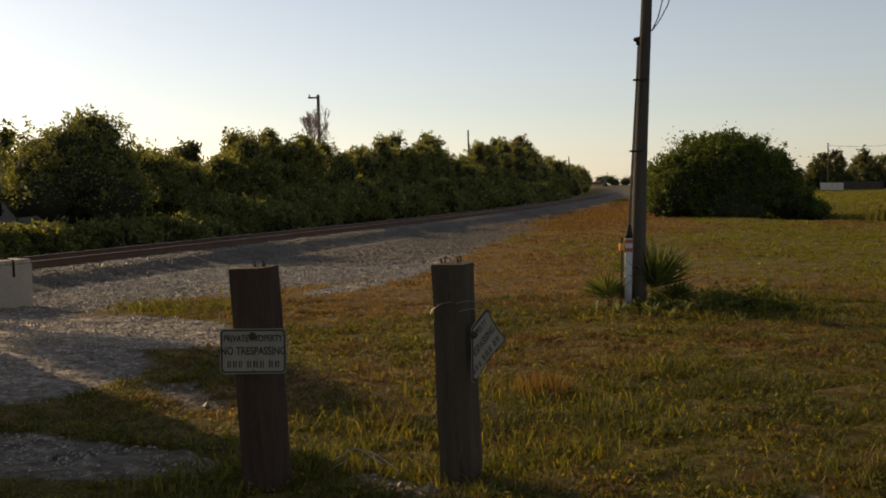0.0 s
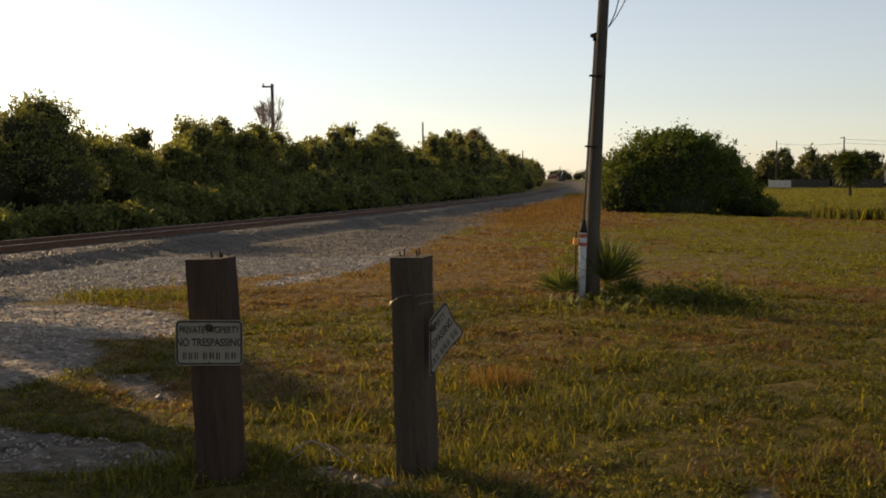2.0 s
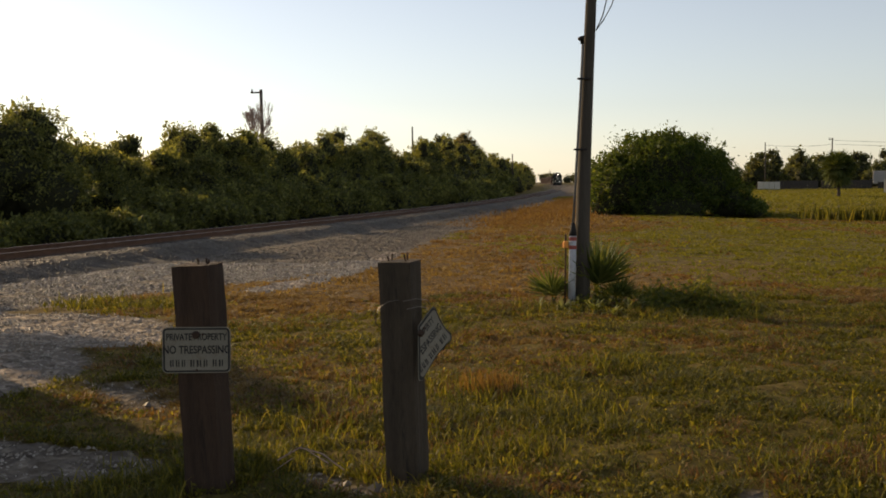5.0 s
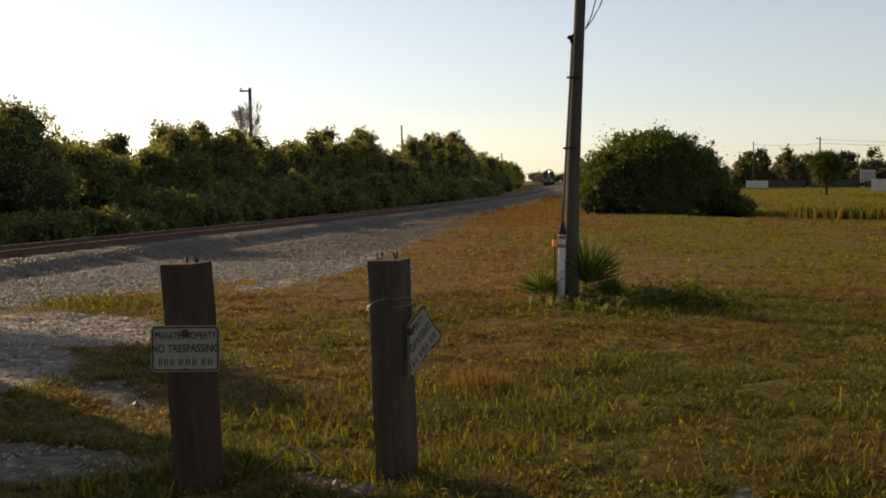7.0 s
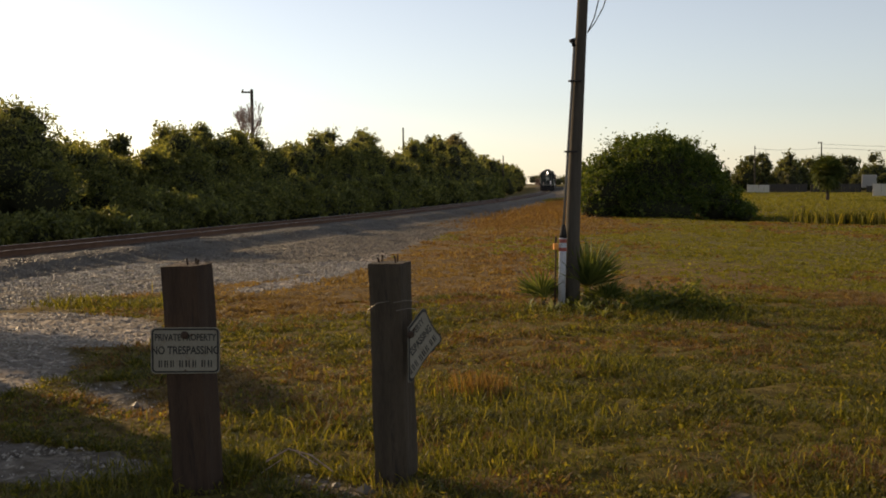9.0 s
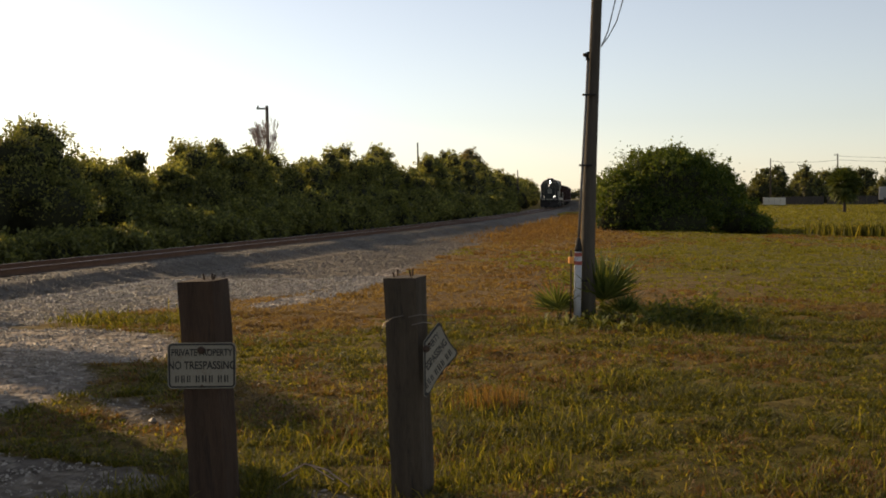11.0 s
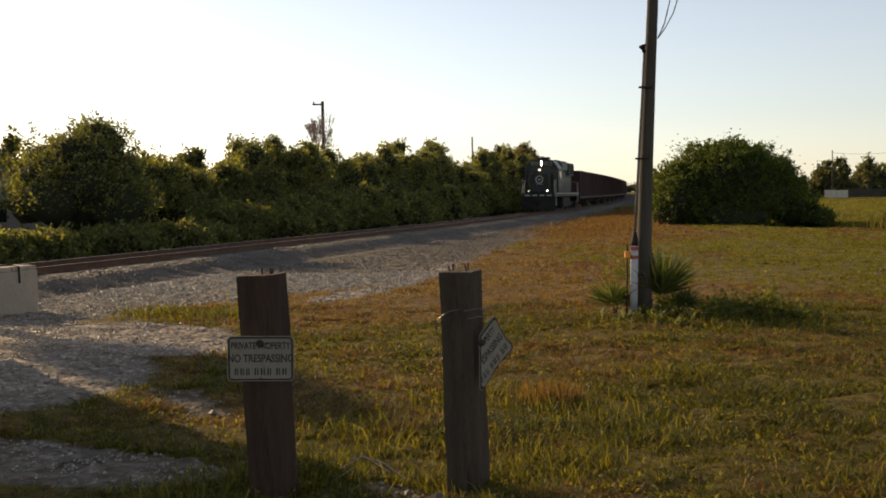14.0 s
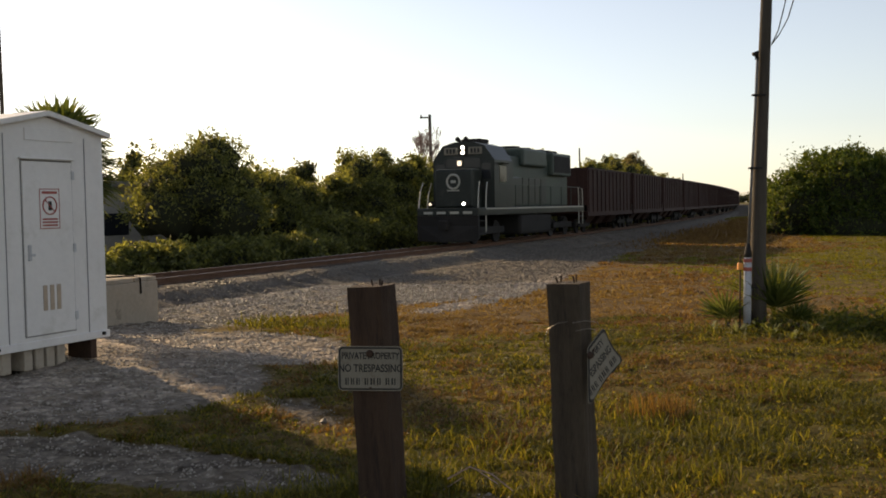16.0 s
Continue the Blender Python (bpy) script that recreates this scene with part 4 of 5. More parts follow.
line_pole(-9.8, 74.7, 9.2, "dark wooden line pole rising above the thicket", 0.75, r=0.17)
line_pole(2.37, 131.6, 9.6, "thin wooden line pole rising above the thicket", 0.0)
line_pole(22.5, 190, 7.6, "thin distant line pole above the thicket", 0.0)
line_pole(56.5, 150, 8.0, "thin line pole beyond the far fence", 0.0, "poles beyond the fence", 0.12)
line_pole(70.5, 158, 9.0, "line pole with fittings beyond the far fence", 0.6, "poles beyond the fence")
wire("overhead_cable", (70.5, 158, 8.6), (150, 150, 8.6), 1.0, 0.02)
wire("overhead_cable", (70.5, 158, 8.0), (150, 150, 7.8), 1.0, 0.02)
wire("overhead_cable", (56.5, 150, 7.6), (70.5, 158, 8.0), 0.3, 0.02)
line_pole(-8.3, 14.0, 8.2, "slender grey metal mast behind the hut", 0.0, "mast", 0.035)


# ---- timber posts with signs ----
def rough_post(name, x, y, top_z, w, d, yaw, lean_x, mat, label, seed):
    rng = np.random.default_rng(seed)
    z0 = float(height(x, y))
    ob = empty(name, pose(x, y, z0, 0, lean_x, 0) @ pose(0, 0, 0, 0, 0, yaw))
    h = top_z - z0
    bm = bmesh.new()
    levels, per = 26, 6
    ring = []
    for sx, sy, ex, ey in ((-1, -1, 1, -1), (1, -1, 1, 1), (1, 1, -1, 1), (-1, 1, -1, -1)):
        for k in range(per):
            t = (k + 0.12 if k == 0 else k) / per
            ring.append((sx + (ex - sx) * t, sy + (ey - sy) * t))
    rows = []
    for j in range(levels + 1):
        z = -0.25 + (h + 0.25) * j / levels
        row = []
        for k, (px, py) in enumerate(ring):
            corner = max(abs(px), abs(py)) * (1 if min(abs(px), abs(py)) < 0.9 else 0.965)
            n = noise.noise((px * 2 + seed, py * 2, z * 2.2)) * 0.008 + noise.noise((px * 9 + seed, py * 9, z * 1.1)) * 0.006
            zz = z + (noise.noise((px * 3, py * 3, seed)) * 0.016 if j == levels else 0)
            row.append(bm.verts.new((px * corner * (w / 2 + n), py * corner * (d / 2 + n), zz)))
        rows.append(row)
    m = len(ring)
    for u, v in zip(rows, rows[1:]):
        for k in range(m):
            bm.faces.new((u[k], u[(k + 1) % m], v[(k + 1) % m], v[k]))
    bm.faces.new(rows[-1])
    bm.faces.new(rows[0][::-1])
    part("timber", bm, mat, ob)
    for k in range(4):
        px, py = rng.uniform(-0.32, 0.32) * w, rng.uniform(-0.3, 0.3) * d
        part("bolt", tubes(([(px, py, h - 0.01), (px + rng.normal() * 0.006, py, h + 0.03 + 0.02 * rng.random())], [0.006, 0.007]), sides=6), M_IRON, ob)
    return tagged(ob, label, "post", "timber gate posts")


rough_post("timber_post", -1.210, 6.5, 1.735, 0.258, 0.25, -16, -2.1, M_POST, "dark weathered square timber post standing in grass", 4)
rough_post("timber_post", 0.080, 6.6, 1.735, 0.232, 0.23, -22, -1.6, M_POST_GREY, "grey weathered square timber post standing in grass", 9)


def outline_round(w, h, r, n=5):
    pts = []
    for cx, cy, a0 in ((w / 2 - r, h / 2 - r, 0), (-w / 2 + r, h / 2 - r, 90), (-w / 2 + r, -h / 2 + r, 180), (w / 2 - r, -h / 2 + r, 270)):
        pts += [(cx + r * math.cos(radians(a0 + 90 * i / n)), cy + r * math.sin(radians(a0 + 90 * i / n))) for i in range(n + 1)]
    return pts


def plate(pts, z0, z1, bend=None):
    bm = bmesh.new()
    a, b = [bm.verts.new((x, y, z0)) for x, y in pts], [bm.verts.new((x, y, z1)) for x, y in pts]
    n = len(pts)
    for i in range(n):
        bm.faces.new((a[i], a[(i + 1) % n], b[(i + 1) % n], b[i]))
    bm.faces.new(b)
    bm.faces.new(a[::-1])
    return bm


def rim(w, h, r, t, z0, z1):
    """A raised border line."""
    bm = bmesh.new()
    o, i = outline_round(w, h, r), outline_round(w - 2 * t, h - 2 * t, max(0.004, r - t))
    vo, vi = [bm.verts.new((x, y, z1)) for x, y in o], [bm.verts.new((x, y, z1)) for x, y in i]
    vb = [bm.verts.new((x, y, z0)) for x, y in o]
    n = len(o)
    for k in range(n):
        j = (k + 1) % n
        bm.faces.new((vo[k], vo[j], vi[j], vi[k]))
        bm.faces.new((vb[k], vb[j], vo[j], vo[k]))
    return bm


def lettering(text, size, x, y, z, mat, parent, squeeze=1.0, name="lettering"):
    cu = bpy.data.curves.new(name, "FONT")
    cu.body, cu.size, cu.align_x, cu.align_y, cu.extrude = text, size, "CENTER", "CENTER", 0.0006
    cu.offset = size * 0.022
    ob = bpy.data.objects.new(name, cu)
    me = bpy.data.meshes.new_from_object(ob)
    bpy.data.objects.remove(ob)
    me.materials.append(mat)
    o = new(name, me)
    o.parent = parent
    o.matrix_basis = Matrix.Translation((x, y, z)) @ Matrix.Diagonal((squeeze, 1, 1, 1))
    return o


def warning_sign(m, label, cut=False):
    w, h = 0.425, 0.292
    ob = empty("warning_sign", m)
    pts = outline_round(w, h, 0.03)
    if cut:
        side = [0.53 * x - 0.451 * y + 0.06 for x, y in pts]
        kept = []
        for i in range(len(pts)):
            p, q, u, v = pts[i - 1], pts[i], side[i - 1], side[i]
            if u * v < 0:
                k = u / (u - v)
                kept.append((p[0] + (q[0] - p[0]) * k, p[1] + (q[1] - p[1]) * k))
            if v > 0:
                kept.append(q)
        pts = []
        for p, q in zip(kept, kept[1:] + kept[:1]):
            pts.append(p)
            dent = (-0.016, 0) if min(p[0], q[0]) > w / 2 - 0.001 else (0, 0.018) if max(p[1], q[1]) < 0.001 - h / 2 else None
            if dent and math.dist(p, q) > 0.1:
                for k in range(1, 8):
                    b = math.sin(math.pi * k / 8)
                    pts.append((p[0] + (q[0] - p[0]) * k / 8 + dent[0] * b, p[1] + (q[1] - p[1]) * k / 8 + dent[1] * b))
    part("panel", plate(pts, -0.0025, 0.0), M_SIGN, ob)
    if not cut:
        part("border", rim(w - 0.012, h - 0.012, 0.027, 0.011, 0.0, 0.0015), M_SIGN_INK, ob, "black border line")
    else:
        mx, my = sum(p[0] for p in pts) / len(pts), sum(p[1] for p in pts) / len(pts)
        bm = bmesh.new()
        outer, inner = ([bm.verts.new((mx + (x - mx) * k, my + (y - my) * k, 0.0015)) for x, y in pts] for k in (0.985, 0.90))
        for k in range(len(pts)):
            j = (k + 1) % len(pts)
            bm.faces.new((outer[k], outer[j], inner[j], inner[k]))
        part("border", bm, M_SIGN_INK, ob, "black border line")
        part("bracket", tubes(([(0.10, -0.115, -0.06), (0.10, -0.115, -0.004)], 0.034), sides=12), M_UNDER, ob, "dark bolt block behind the plate")
    lines = [("PRIVATE PROPERTY", 0.060, 0.082, 0.72), ("NO TRESPASSING", 0.070, 0.0, 0.76)]
    if cut:
        lettering("PERTY", 0.060, 0.085, 0.082, 0.001, M_SIGN_INK, ob, 0.72)
        lettering("ESPASSING", 0.070, 0.045, 0.0, 0.001, M_SIGN_INK, ob, 0.76)
    else:
        for text, size, y, sq in lines:
            lettering(text, size, 0, y, 0.001, M_SIGN_INK, ob, sq)
    x = -0.165
    for k, L in enumerate((0.024, 0.024, 0.024, 0.006, 0.027, 0.031, 0.026, 0.006, 0.027, 0.029)):
        if L > 0.01:
            part("writing_bar", boxes((x, x + L * 0.36, -0.106, -0.062, 0.0, 0.0014), (x + L * 0.62, x + L * 0.9, -0.106, -0.062, 0.0, 0.0014)), M_SIGN_INK, ob)
        x += L + 0.012
    for bx, by in ((0.04, 0.10), (0.0, -0.128)):
        part("bolt", tubes(([(bx, by, -0.01), (bx, by, 0.008)], 0.008), sides=8), M_IRON, ob)
    part("rust_knob", tubes(([(-0.004, 0.097, 0.0), (-0.004, 0.097, 0.02)], [0.026, 0.018]), sides=10), M_IRON, ob, "rusty bolt head with washer")
    return tagged(ob, label, "sign", "signs on the posts")


def axes(c, right, up):
    r = Vector(right).normalized()
    u = Vector(up)
    u = (u - r * u.dot(r)).normalized()
    n = r.cross(u)
    m = Matrix((r, u, n)).transposed().to_4x4()
    return Matrix.Translation(c) @ m


warning_sign(axes((-1.250, 6.335, 1.205), (1, 0.04, -0.012), (0.01, 0, 1)), "faded white metal warning sign bolted to the dark post")
warning_sign(axes((0.212, 6.456, 1.205), (0.53, 0.60, 0.599), (-0.451, -0.399, 0.798)), "bent white warning sign hanging askew on the post", True)
ring = empty("wire_loop", pose(0.0, 6.5, 1.38))
part("strand", tubes(([(0.03, -0.02, 0.11), (-0.04, -0.03, 0.10), (-0.10, -0.02, 0.06), (-0.125, 0, -0.01), (-0.12, 0.03, -0.06), (-0.09, 0.06, -0.075)], 0.004), ([(0.06, -0.10, 0.11), (0.14, -0.06, 0.12), (0.22, 0.03, 0.10), (0.24, 0.08, 0.06)], 0.0035), ([(0.08, -0.11, 0.06), (0.16, -0.06, 0.07), (0.21, 0.03, 0.05)], 0.0035), sides=6), M_WIRE, ring, smooth=True)
tagged(ring, "loop of galvanised wire round the post", "wire")
for i, (x, y, s) in enumerate(((-0.13, 6.35, 0.07), (-0.32, 6.5, 0.05), (-0.25, 6.3, 0.04), (-2.2, 8.9, 0.06), (-3.0, 9.7, 0.05))):
    tagged(part("rock", pebbles("rock", np.array([[x, y, float(height(x, y)) + s * 0.3]]), np.array([s]), M_STONE, 30 + i)), "pale limestone rock lying in the grass", "rock", "rocks in the grass")
dead = empty("dead_branch", pose(-0.55, 6.7, float(height(-0.55, 6.7))))
part("twig", tubes(([(-0.25, 0, 0.12), (-0.1, 0.02, 0.2), (0.05, 0, 0.16), (0.2, -0.05, 0.06)], 0.006), ([(-0.05, 0.02, 0.18), (0.1, -0.1, 0.12)], 0.004), ([(-0.3, 0.05, 0.02), (-0.15, 0.0, 0.13)], 0.004), sides=5), M_TWIG, dead)
tagged(dead, "dry bleached twig lying in the grass", "twig")


# ---- signal hut and concrete vault ----
ALONG = math.degrees(math.atan2(0.946, 0.316))


def signal_hut():
    """Local x runs along the door face, y into the hut."""
    W, D, H = 1.76, 2.5, 2.62
    face = Vector((-6.15, 9.99, 0.74))
    ob = empty("signal_hut", Matrix.Translation(face) @ pose(0, 0, 0, 0, 0, ALONG))
    wall = bmesh.new()
    t = 0.05
    prof = [(0, 0), (W, 0), (W, H - 0.18), (W / 2, H + 0.0), (0, H - 0.18)]
    a, b = [wall.verts.new((x, 0, z)) for x, z in prof], [wall.verts.new((x, D, z)) for x, z in prof]
    for i in range(5):
        wall.faces.new((a[i], a[(i + 1) % 5], b[(i + 1) % 5], b[i]))
    wall.faces.new(a[::-1])
    wall.faces.new(b)
    bmesh.ops.recalc_face_normals(wall, faces=wall.faces[:])
    part("shell", wall, M_WHITE, ob)
    for sgn in (0, 1):
        r = bmesh.new()
        x0, z0 = (-0.07, H - 0.20) if sgn == 0 else (W + 0.07, H - 0.20)
        pts = [(x0, z0), (W / 2, H + 0.01), (W / 2, H + 0.065), (x0, z0 + 0.06)]
        a, b = [r.verts.new((x, -0.08, z)) for x, z in pts], [r.verts.new((x, D + 0.08, z)) for x, z in pts]
        for i in range(4):
            r.faces.new((a[i], a[(i + 1) % 4], b[(i + 1) % 4], b[i]))
        r.faces.new(a[::-1])
        r.faces.new(b)
        bmesh.ops.recalc_face_normals(r, faces=r.faces[:])
        part("roof_panel", r, M_WHITE, ob, "white metal roof panel")
    d0, d1, z0, z1 = 0.52, 1.24, 0.13, 2.10
    door = part("door", boxes((d0, d1, -0.022, -0.003, z0, z1), bevel=0.006), M_WHITE, ob, "white steel door")
    part("seam", boxes((d0 - 0.014, d0 - 0.003, -0.008, -0.002, z0, z1), (d1 + 0.003, d1 + 0.014, -0.008, -0.002, z0, z1), (d0 - 0.014, d1 + 0.014, -0.008, -0.002, z1 + 0.003, z1 + 0.02), (d0 - 0.014, d1 + 0.014, -0.008, -0.002, z0 - 0.014, z0 - 0.003)), M_SEAM, door, "dark gap round the door")
    for z in (0.25, 1.05, 1.9):
        part("hinge", boxes((d1 - 0.01, d1 + 0.03, -0.035, -0.012, z, z + 0.10), bevel=0.004), M_PVC, door)
    part("latch", boxes((d0 + 0.045, d0 + 0.075, -0.05, -0.018, 0.98, 1.16), (d0 + 0.06, d0 + 0.12, -0.06, -0.04, 1.03, 1.06), bevel=0.005), M_PVC, door, "grey latch handle")
    for k in range(3):
        part("vent_slot", boxes((d0 + 0.24 + k * 0.10, d0 + 0.30 + k * 0.10, -0.030, -0.018, z0 + 0.27, z0 + 0.56), bevel=0.004), M_VENT, door, "tan louvred vent slot")
    board = part("notice", boxes((d0 + 0.22, d0 + 0.52, -0.030, -0.020, 1.33, 1.80), bevel=0.003), M_WHITE, door, "white notice with a red prohibition ring")
    part("border", boxes((d0 + 0.225, d0 + 0.515, -0.033, -0.028, 1.785, 1.795), (d0 + 0.225, d0 + 0.515, -0.033, -0.028, 1.335, 1.345), (d0 + 0.225, d0 + 0.233, -0.033, -0.028, 1.345, 1.785), (d0 + 0.507, d0 + 0.515, -0.033, -0.028, 1.345, 1.785)), M_RED, door)
    cx, cz = d0 + 0.37, 1.60
    bm = bmesh.new()
    hoop(bm, (cx, -0.033, cz), (1, 0, 0), (0, 0, 1), 0.10, 0.008)
    tube(bm, [(cx - 0.075, -0.034, cz + 0.075), (cx + 0.075, -0.034, cz - 0.075)], 0.006, 6)
    part("prohibition_ring", bm, M_RED, door, "red prohibition ring and bar")
    part("pictogram", boxes((cx - 0.02, cx + 0.03, -0.033, -0.029, cz - 0.055, cz + 0.05)), M_SIGN_INK, door)
    for k in range(3):
        part("writing_bar", boxes((d0 + 0.26, d0 + 0.48, -0.033, -0.029, 1.365 + k * 0.035, 1.385 + k * 0.035)), M_RED, door)
    part("writing_bar", boxes((d0 + 0.26, d0 + 0.48, -0.033, -0.029, 1.735, 1.765)), M_RED, door)
    part("header_panel", boxes((d0 + 0.06, d1 + 0.04, -0.012, -0.002, 2.34, 2.48), bevel=0.004), M_WHITE, ob)
    part("drip_rail", boxes((d0 - 0.04, d1 + 0.03, -0.05, -0.002, 2.125, 2.145), bevel=0.004), M_WHITE, ob)
    for x in (0.28, 1.46):
        part("panel_seam", boxes((x, x + 0.012, -0.006, -0.002, 0.06, H - 0.22)), M_SEAM, ob)
    for y in (-0.03, D - 0.05):
        part("base_skid", boxes((-0.02, W + 0.02, y, y + 0.08, -0.02, 0.07), bevel=0.008), M_WHITE, ob)
    for x in (0.1, 1.66):
        part("lifting_lug", tubes(([(x, -0.06, 0.035), (x, -0.02, 0.035)], 0.022), sides=10), M_UNDER, ob)
    z = -0.26
    for x in (0.2, 0.5, 0.66, 0.82, 0.98, 1.5):
        part("foot_block", boxes((x, x + (0.12 if x < 1.5 else 0.1), 0.02, 0.4, z, -0.02), bevel=0.01), M_CONCRETE if x < 1.5 else M_IRON, ob)
    for x in (0.2, 0.8, 1.45):
        part("foot_block", boxes((x, x + 0.2, D - 0.5, D - 0.1, z, -0.02), bevel=0.01), M_CONCRETE, ob)
    tagged(ob, "white steel railway signal hut on concrete blocks", "hut")


signal_hut()


def vault():
    c = Vector((-7.75, 18.35, float(height(-8, 17.6)) - 0.06))
    ob = empty("concrete_vault", Matrix.Translation(c) @ pose(0, 0, 0, 0, 0, ALONG))
    part("body", boxes((-1.9, 0.0, 0.0, 1.25, 0.0, 0.82), bevel=0.025), M_CONCRETE, ob)
    part("lid", boxes((-1.88, -0.64, 0.02, 1.23, 0.822, 0.90), bevel=0.015), M_CONCRETE, ob, "pale concrete lid slab")
    part("lid", boxes((-0.60, -0.02, 0.02, 1.23, 0.822, 0.90), bevel=0.015), M_CONCRETE, ob, "pale concrete lid slab")
    part("cable_loop", tubes(([(-1.2, 0.5, 0.93), (-0.9, 0.2, 0.94), (-0.62, 0.05, 0.94), (-0.5, -0.015, 0.90), (-0.49, -0.02, 0.6)], 0.018), sides=7), M_UNDER, ob, "dark cable lying over the lid", smooth=True)
    tagged(ob, "weathered concrete utility vault on the gravel", "vault")


vault()


# ---- beyond the thicket on the near side of the town, and the far fence ----
def shed():
    ob = empty("low_building", pose(-22.5, 45.5, 0, 0, 0, 70))
    part("wall", boxes((-4, 4, -3, 3, 0, 3.4), bevel=0.02), M_WALL, ob)
    part("roof", boxes((-4.4, 4.4, -3.4, 3.4, 3.4, 3.65), bevel=0.03), M_ROOF, ob, "pale flat roof edge")
    part("window", boxes((-2.4, -0.6, -3.04, -2.98, 1.2, 2.2), bevel=0.01), M_GLASS, ob)
    tagged(ob, "low pale flat-roofed building behind the hedge", "building")


shed()


def fence_run(x0, y0, x1, y1, h, mat, label, step=0.5, z=None):
    ob = empty("fence", pose(x0, y0, float(height(x0, y0)) if z is None else z, 0, 0, math.degrees(math.atan2(y1 - y0, x1 - x0))))
    L = math.hypot(x1 - x0, y1 - y0)
    n = int(L / step)
    bm0 = boxes((0.01, step - 0.02, -0.02, 0.02, 0.05, h), bevel=0.008)
    me = bpy.data.meshes.new("fence_panel")
    bm0.to_mesh(me)
    bm0.free()
    me.materials.append(mat)
    for i in range(n):
        o = new("fence_panel", me)
        o.parent = ob
        o.matrix_basis = pose(i * step, 0, random.uniform(-0.02, 0.02))
    pm = bpy.data.meshes.new("fence_post")
    bm0 = boxes((-0.06, 0.06, 0.03, 0.15, -0.3, h + 0.08), bevel=0.01)
    bm0.to_mesh(pm)
    bm0.free()
    pm.materials.append(mat)
    for i in range(0, n + 1, 5):
        o = new("fence_post", pm)
        o.parent = ob
        o.matrix_basis = pose(i * step, 0, 0)
    return tagged(ob, label, "fence")


fence_run(54.6, 147.6, 57.8, 147.0, 1.15, M_FENCE, "short beige panel fence on the bank", 0.8)
fence_run(58.0, 149.5, 64.5, 148.8, 1.25, M_FENCE_DARK, "weathered grey board fence", 0.4)
fence_run(65.0, 149.0, 72.0, 147.0, 1.3, M_FENCE_DARK, "weathered grey board fence", 0.4)
fence_run(72.3, 146.0, 80.0, 143.0, 1.0, M_FENCE_DARK, "weathered grey board fence", 0.4)
fence_run(58.7, 117.0, 70.5, 111.0, 1.5, M_FENCE, "tall beige panel fence on the bank", 0.9)


def house(x, y, w, d, h, rz, label, wall=None):
    ob = empty("house", pose(x, y, float(height(x, y)), 0, 0, rz))
    part("wall", boxes((-w / 2, w / 2, -d / 2, d / 2, 0, h), bevel=0.02), wall or M_WALL, ob)
    bm = bmesh.new()
    prism(bm, [(-d / 2 - 0.4, h), (d / 2 + 0.4, h), (0, h + d * 0.2)], -w / 2 - 0.4, w / 2 + 0.4)
    part("roof", bm, M_ROOF, ob, "grey pitched roof")
    for k in range(3):
        cx = -w / 2 + w * (k + 0.5) / 3
        win = part("window", boxes((cx - 0.5, cx + 0.5, -d / 2 - 0.05, -d / 2 + 0.02, 0.9, 2.0), bevel=0.01), M_GLASS, ob)
        part("window_frame", boxes((cx - 0.58, cx + 0.58, -d / 2 - 0.07, -d / 2 + 0.01, 0.82, 0.9), (cx - 0.58, cx + 0.58, -d / 2 - 0.07, -d / 2 + 0.01, 2.0, 2.08)), M_WHITE, win)
    return tagged(ob, label, "house", "houses beyond the fence")


house(80, 186, 6, 5, 2.4, -24, "pale bungalow with a grey roof among the far trees")
van = empty("trailer", pose(79.6, 160, float(height(79.6, 160)), 0, 0, 62))
part("body", boxes((-2.4, 2.4, -1.1, 1.1, 0.6, 2.7), bevel=0.12), M_WALL, van)
part("window", boxes((-1.6, -0.4, -1.13, -1.08, 1.6, 2.3), bevel=0.03), M_GLASS, van)
for sx in (-1.4, 1.4):
    part("wheel", tubes(([(sx, -1.05, 0.35), (sx, -0.8, 0.35)], 0.35), sides=16), M_UNDER, van)
tagged(van, "white box trailer parked beyond the fence", "trailer")

FAR = ((48.5, 150, 6.3, 2.6), (53, 163, 6.6, 2.4), (57, 175, 5.2, 3.0), (62, 168, 6.0, 2.6), (66, 172, 6.6, 2.8), (69, 165, 6.4, 2.6), (73, 178, 5.4, 3.0), (78, 190, 5.8, 3.2), (84, 195, 6.0, 3.4), (90, 190, 6.6, 3.6),
       (97, 192, 7.0, 3.6), (104, 195, 7.2, 3.8), (112, 190, 7.6, 3.8), (60, 182, 4.6, 3.2), (44, 158, 4.4, 2.6), (40, 165, 4.0, 2.8), (38, 172, 4.0, 2.6))
for i, (x, y, t, r) in enumerate(FAR):
    tree("far_tree", x, y, t, r, 700 + i, 900, 0.28, M_LEAF_FAR, "distant tree beyond the far fence", lobe_count=7, low=0.04, group="trees beyond the fence")
for i in range(16):
    x, y = 54 + i * 3.7 + random.uniform(-1, 1), 172 + random.uniform(-8, 10)
    tree("far_shrub", x, y, random.uniform(2.7, 4.6), random.uniform(2.0, 3.0), 800 + i, 700, 0.26, M_LEAF_FAR, "dull green shrub beyond the far fence", "shrub", 6, 0.03, "shrubs beyond the fence", False, float(height(x, y)) - 0.35)
for i, (x, y, t, r) in enumerate(((24.0, 66.0, 1.5, 1.3), (36, 66.0, 1.5, 1.8), (39, 64, 1.6, 1.8))):
    tree("ditch_shrub", x, y, t, r, 760 + i, 1300, 0.12, M_LEAF_MOUND, "low green shrub along the ditch", "shrub", 5, 0.05, "shrubs along the ditch", False)


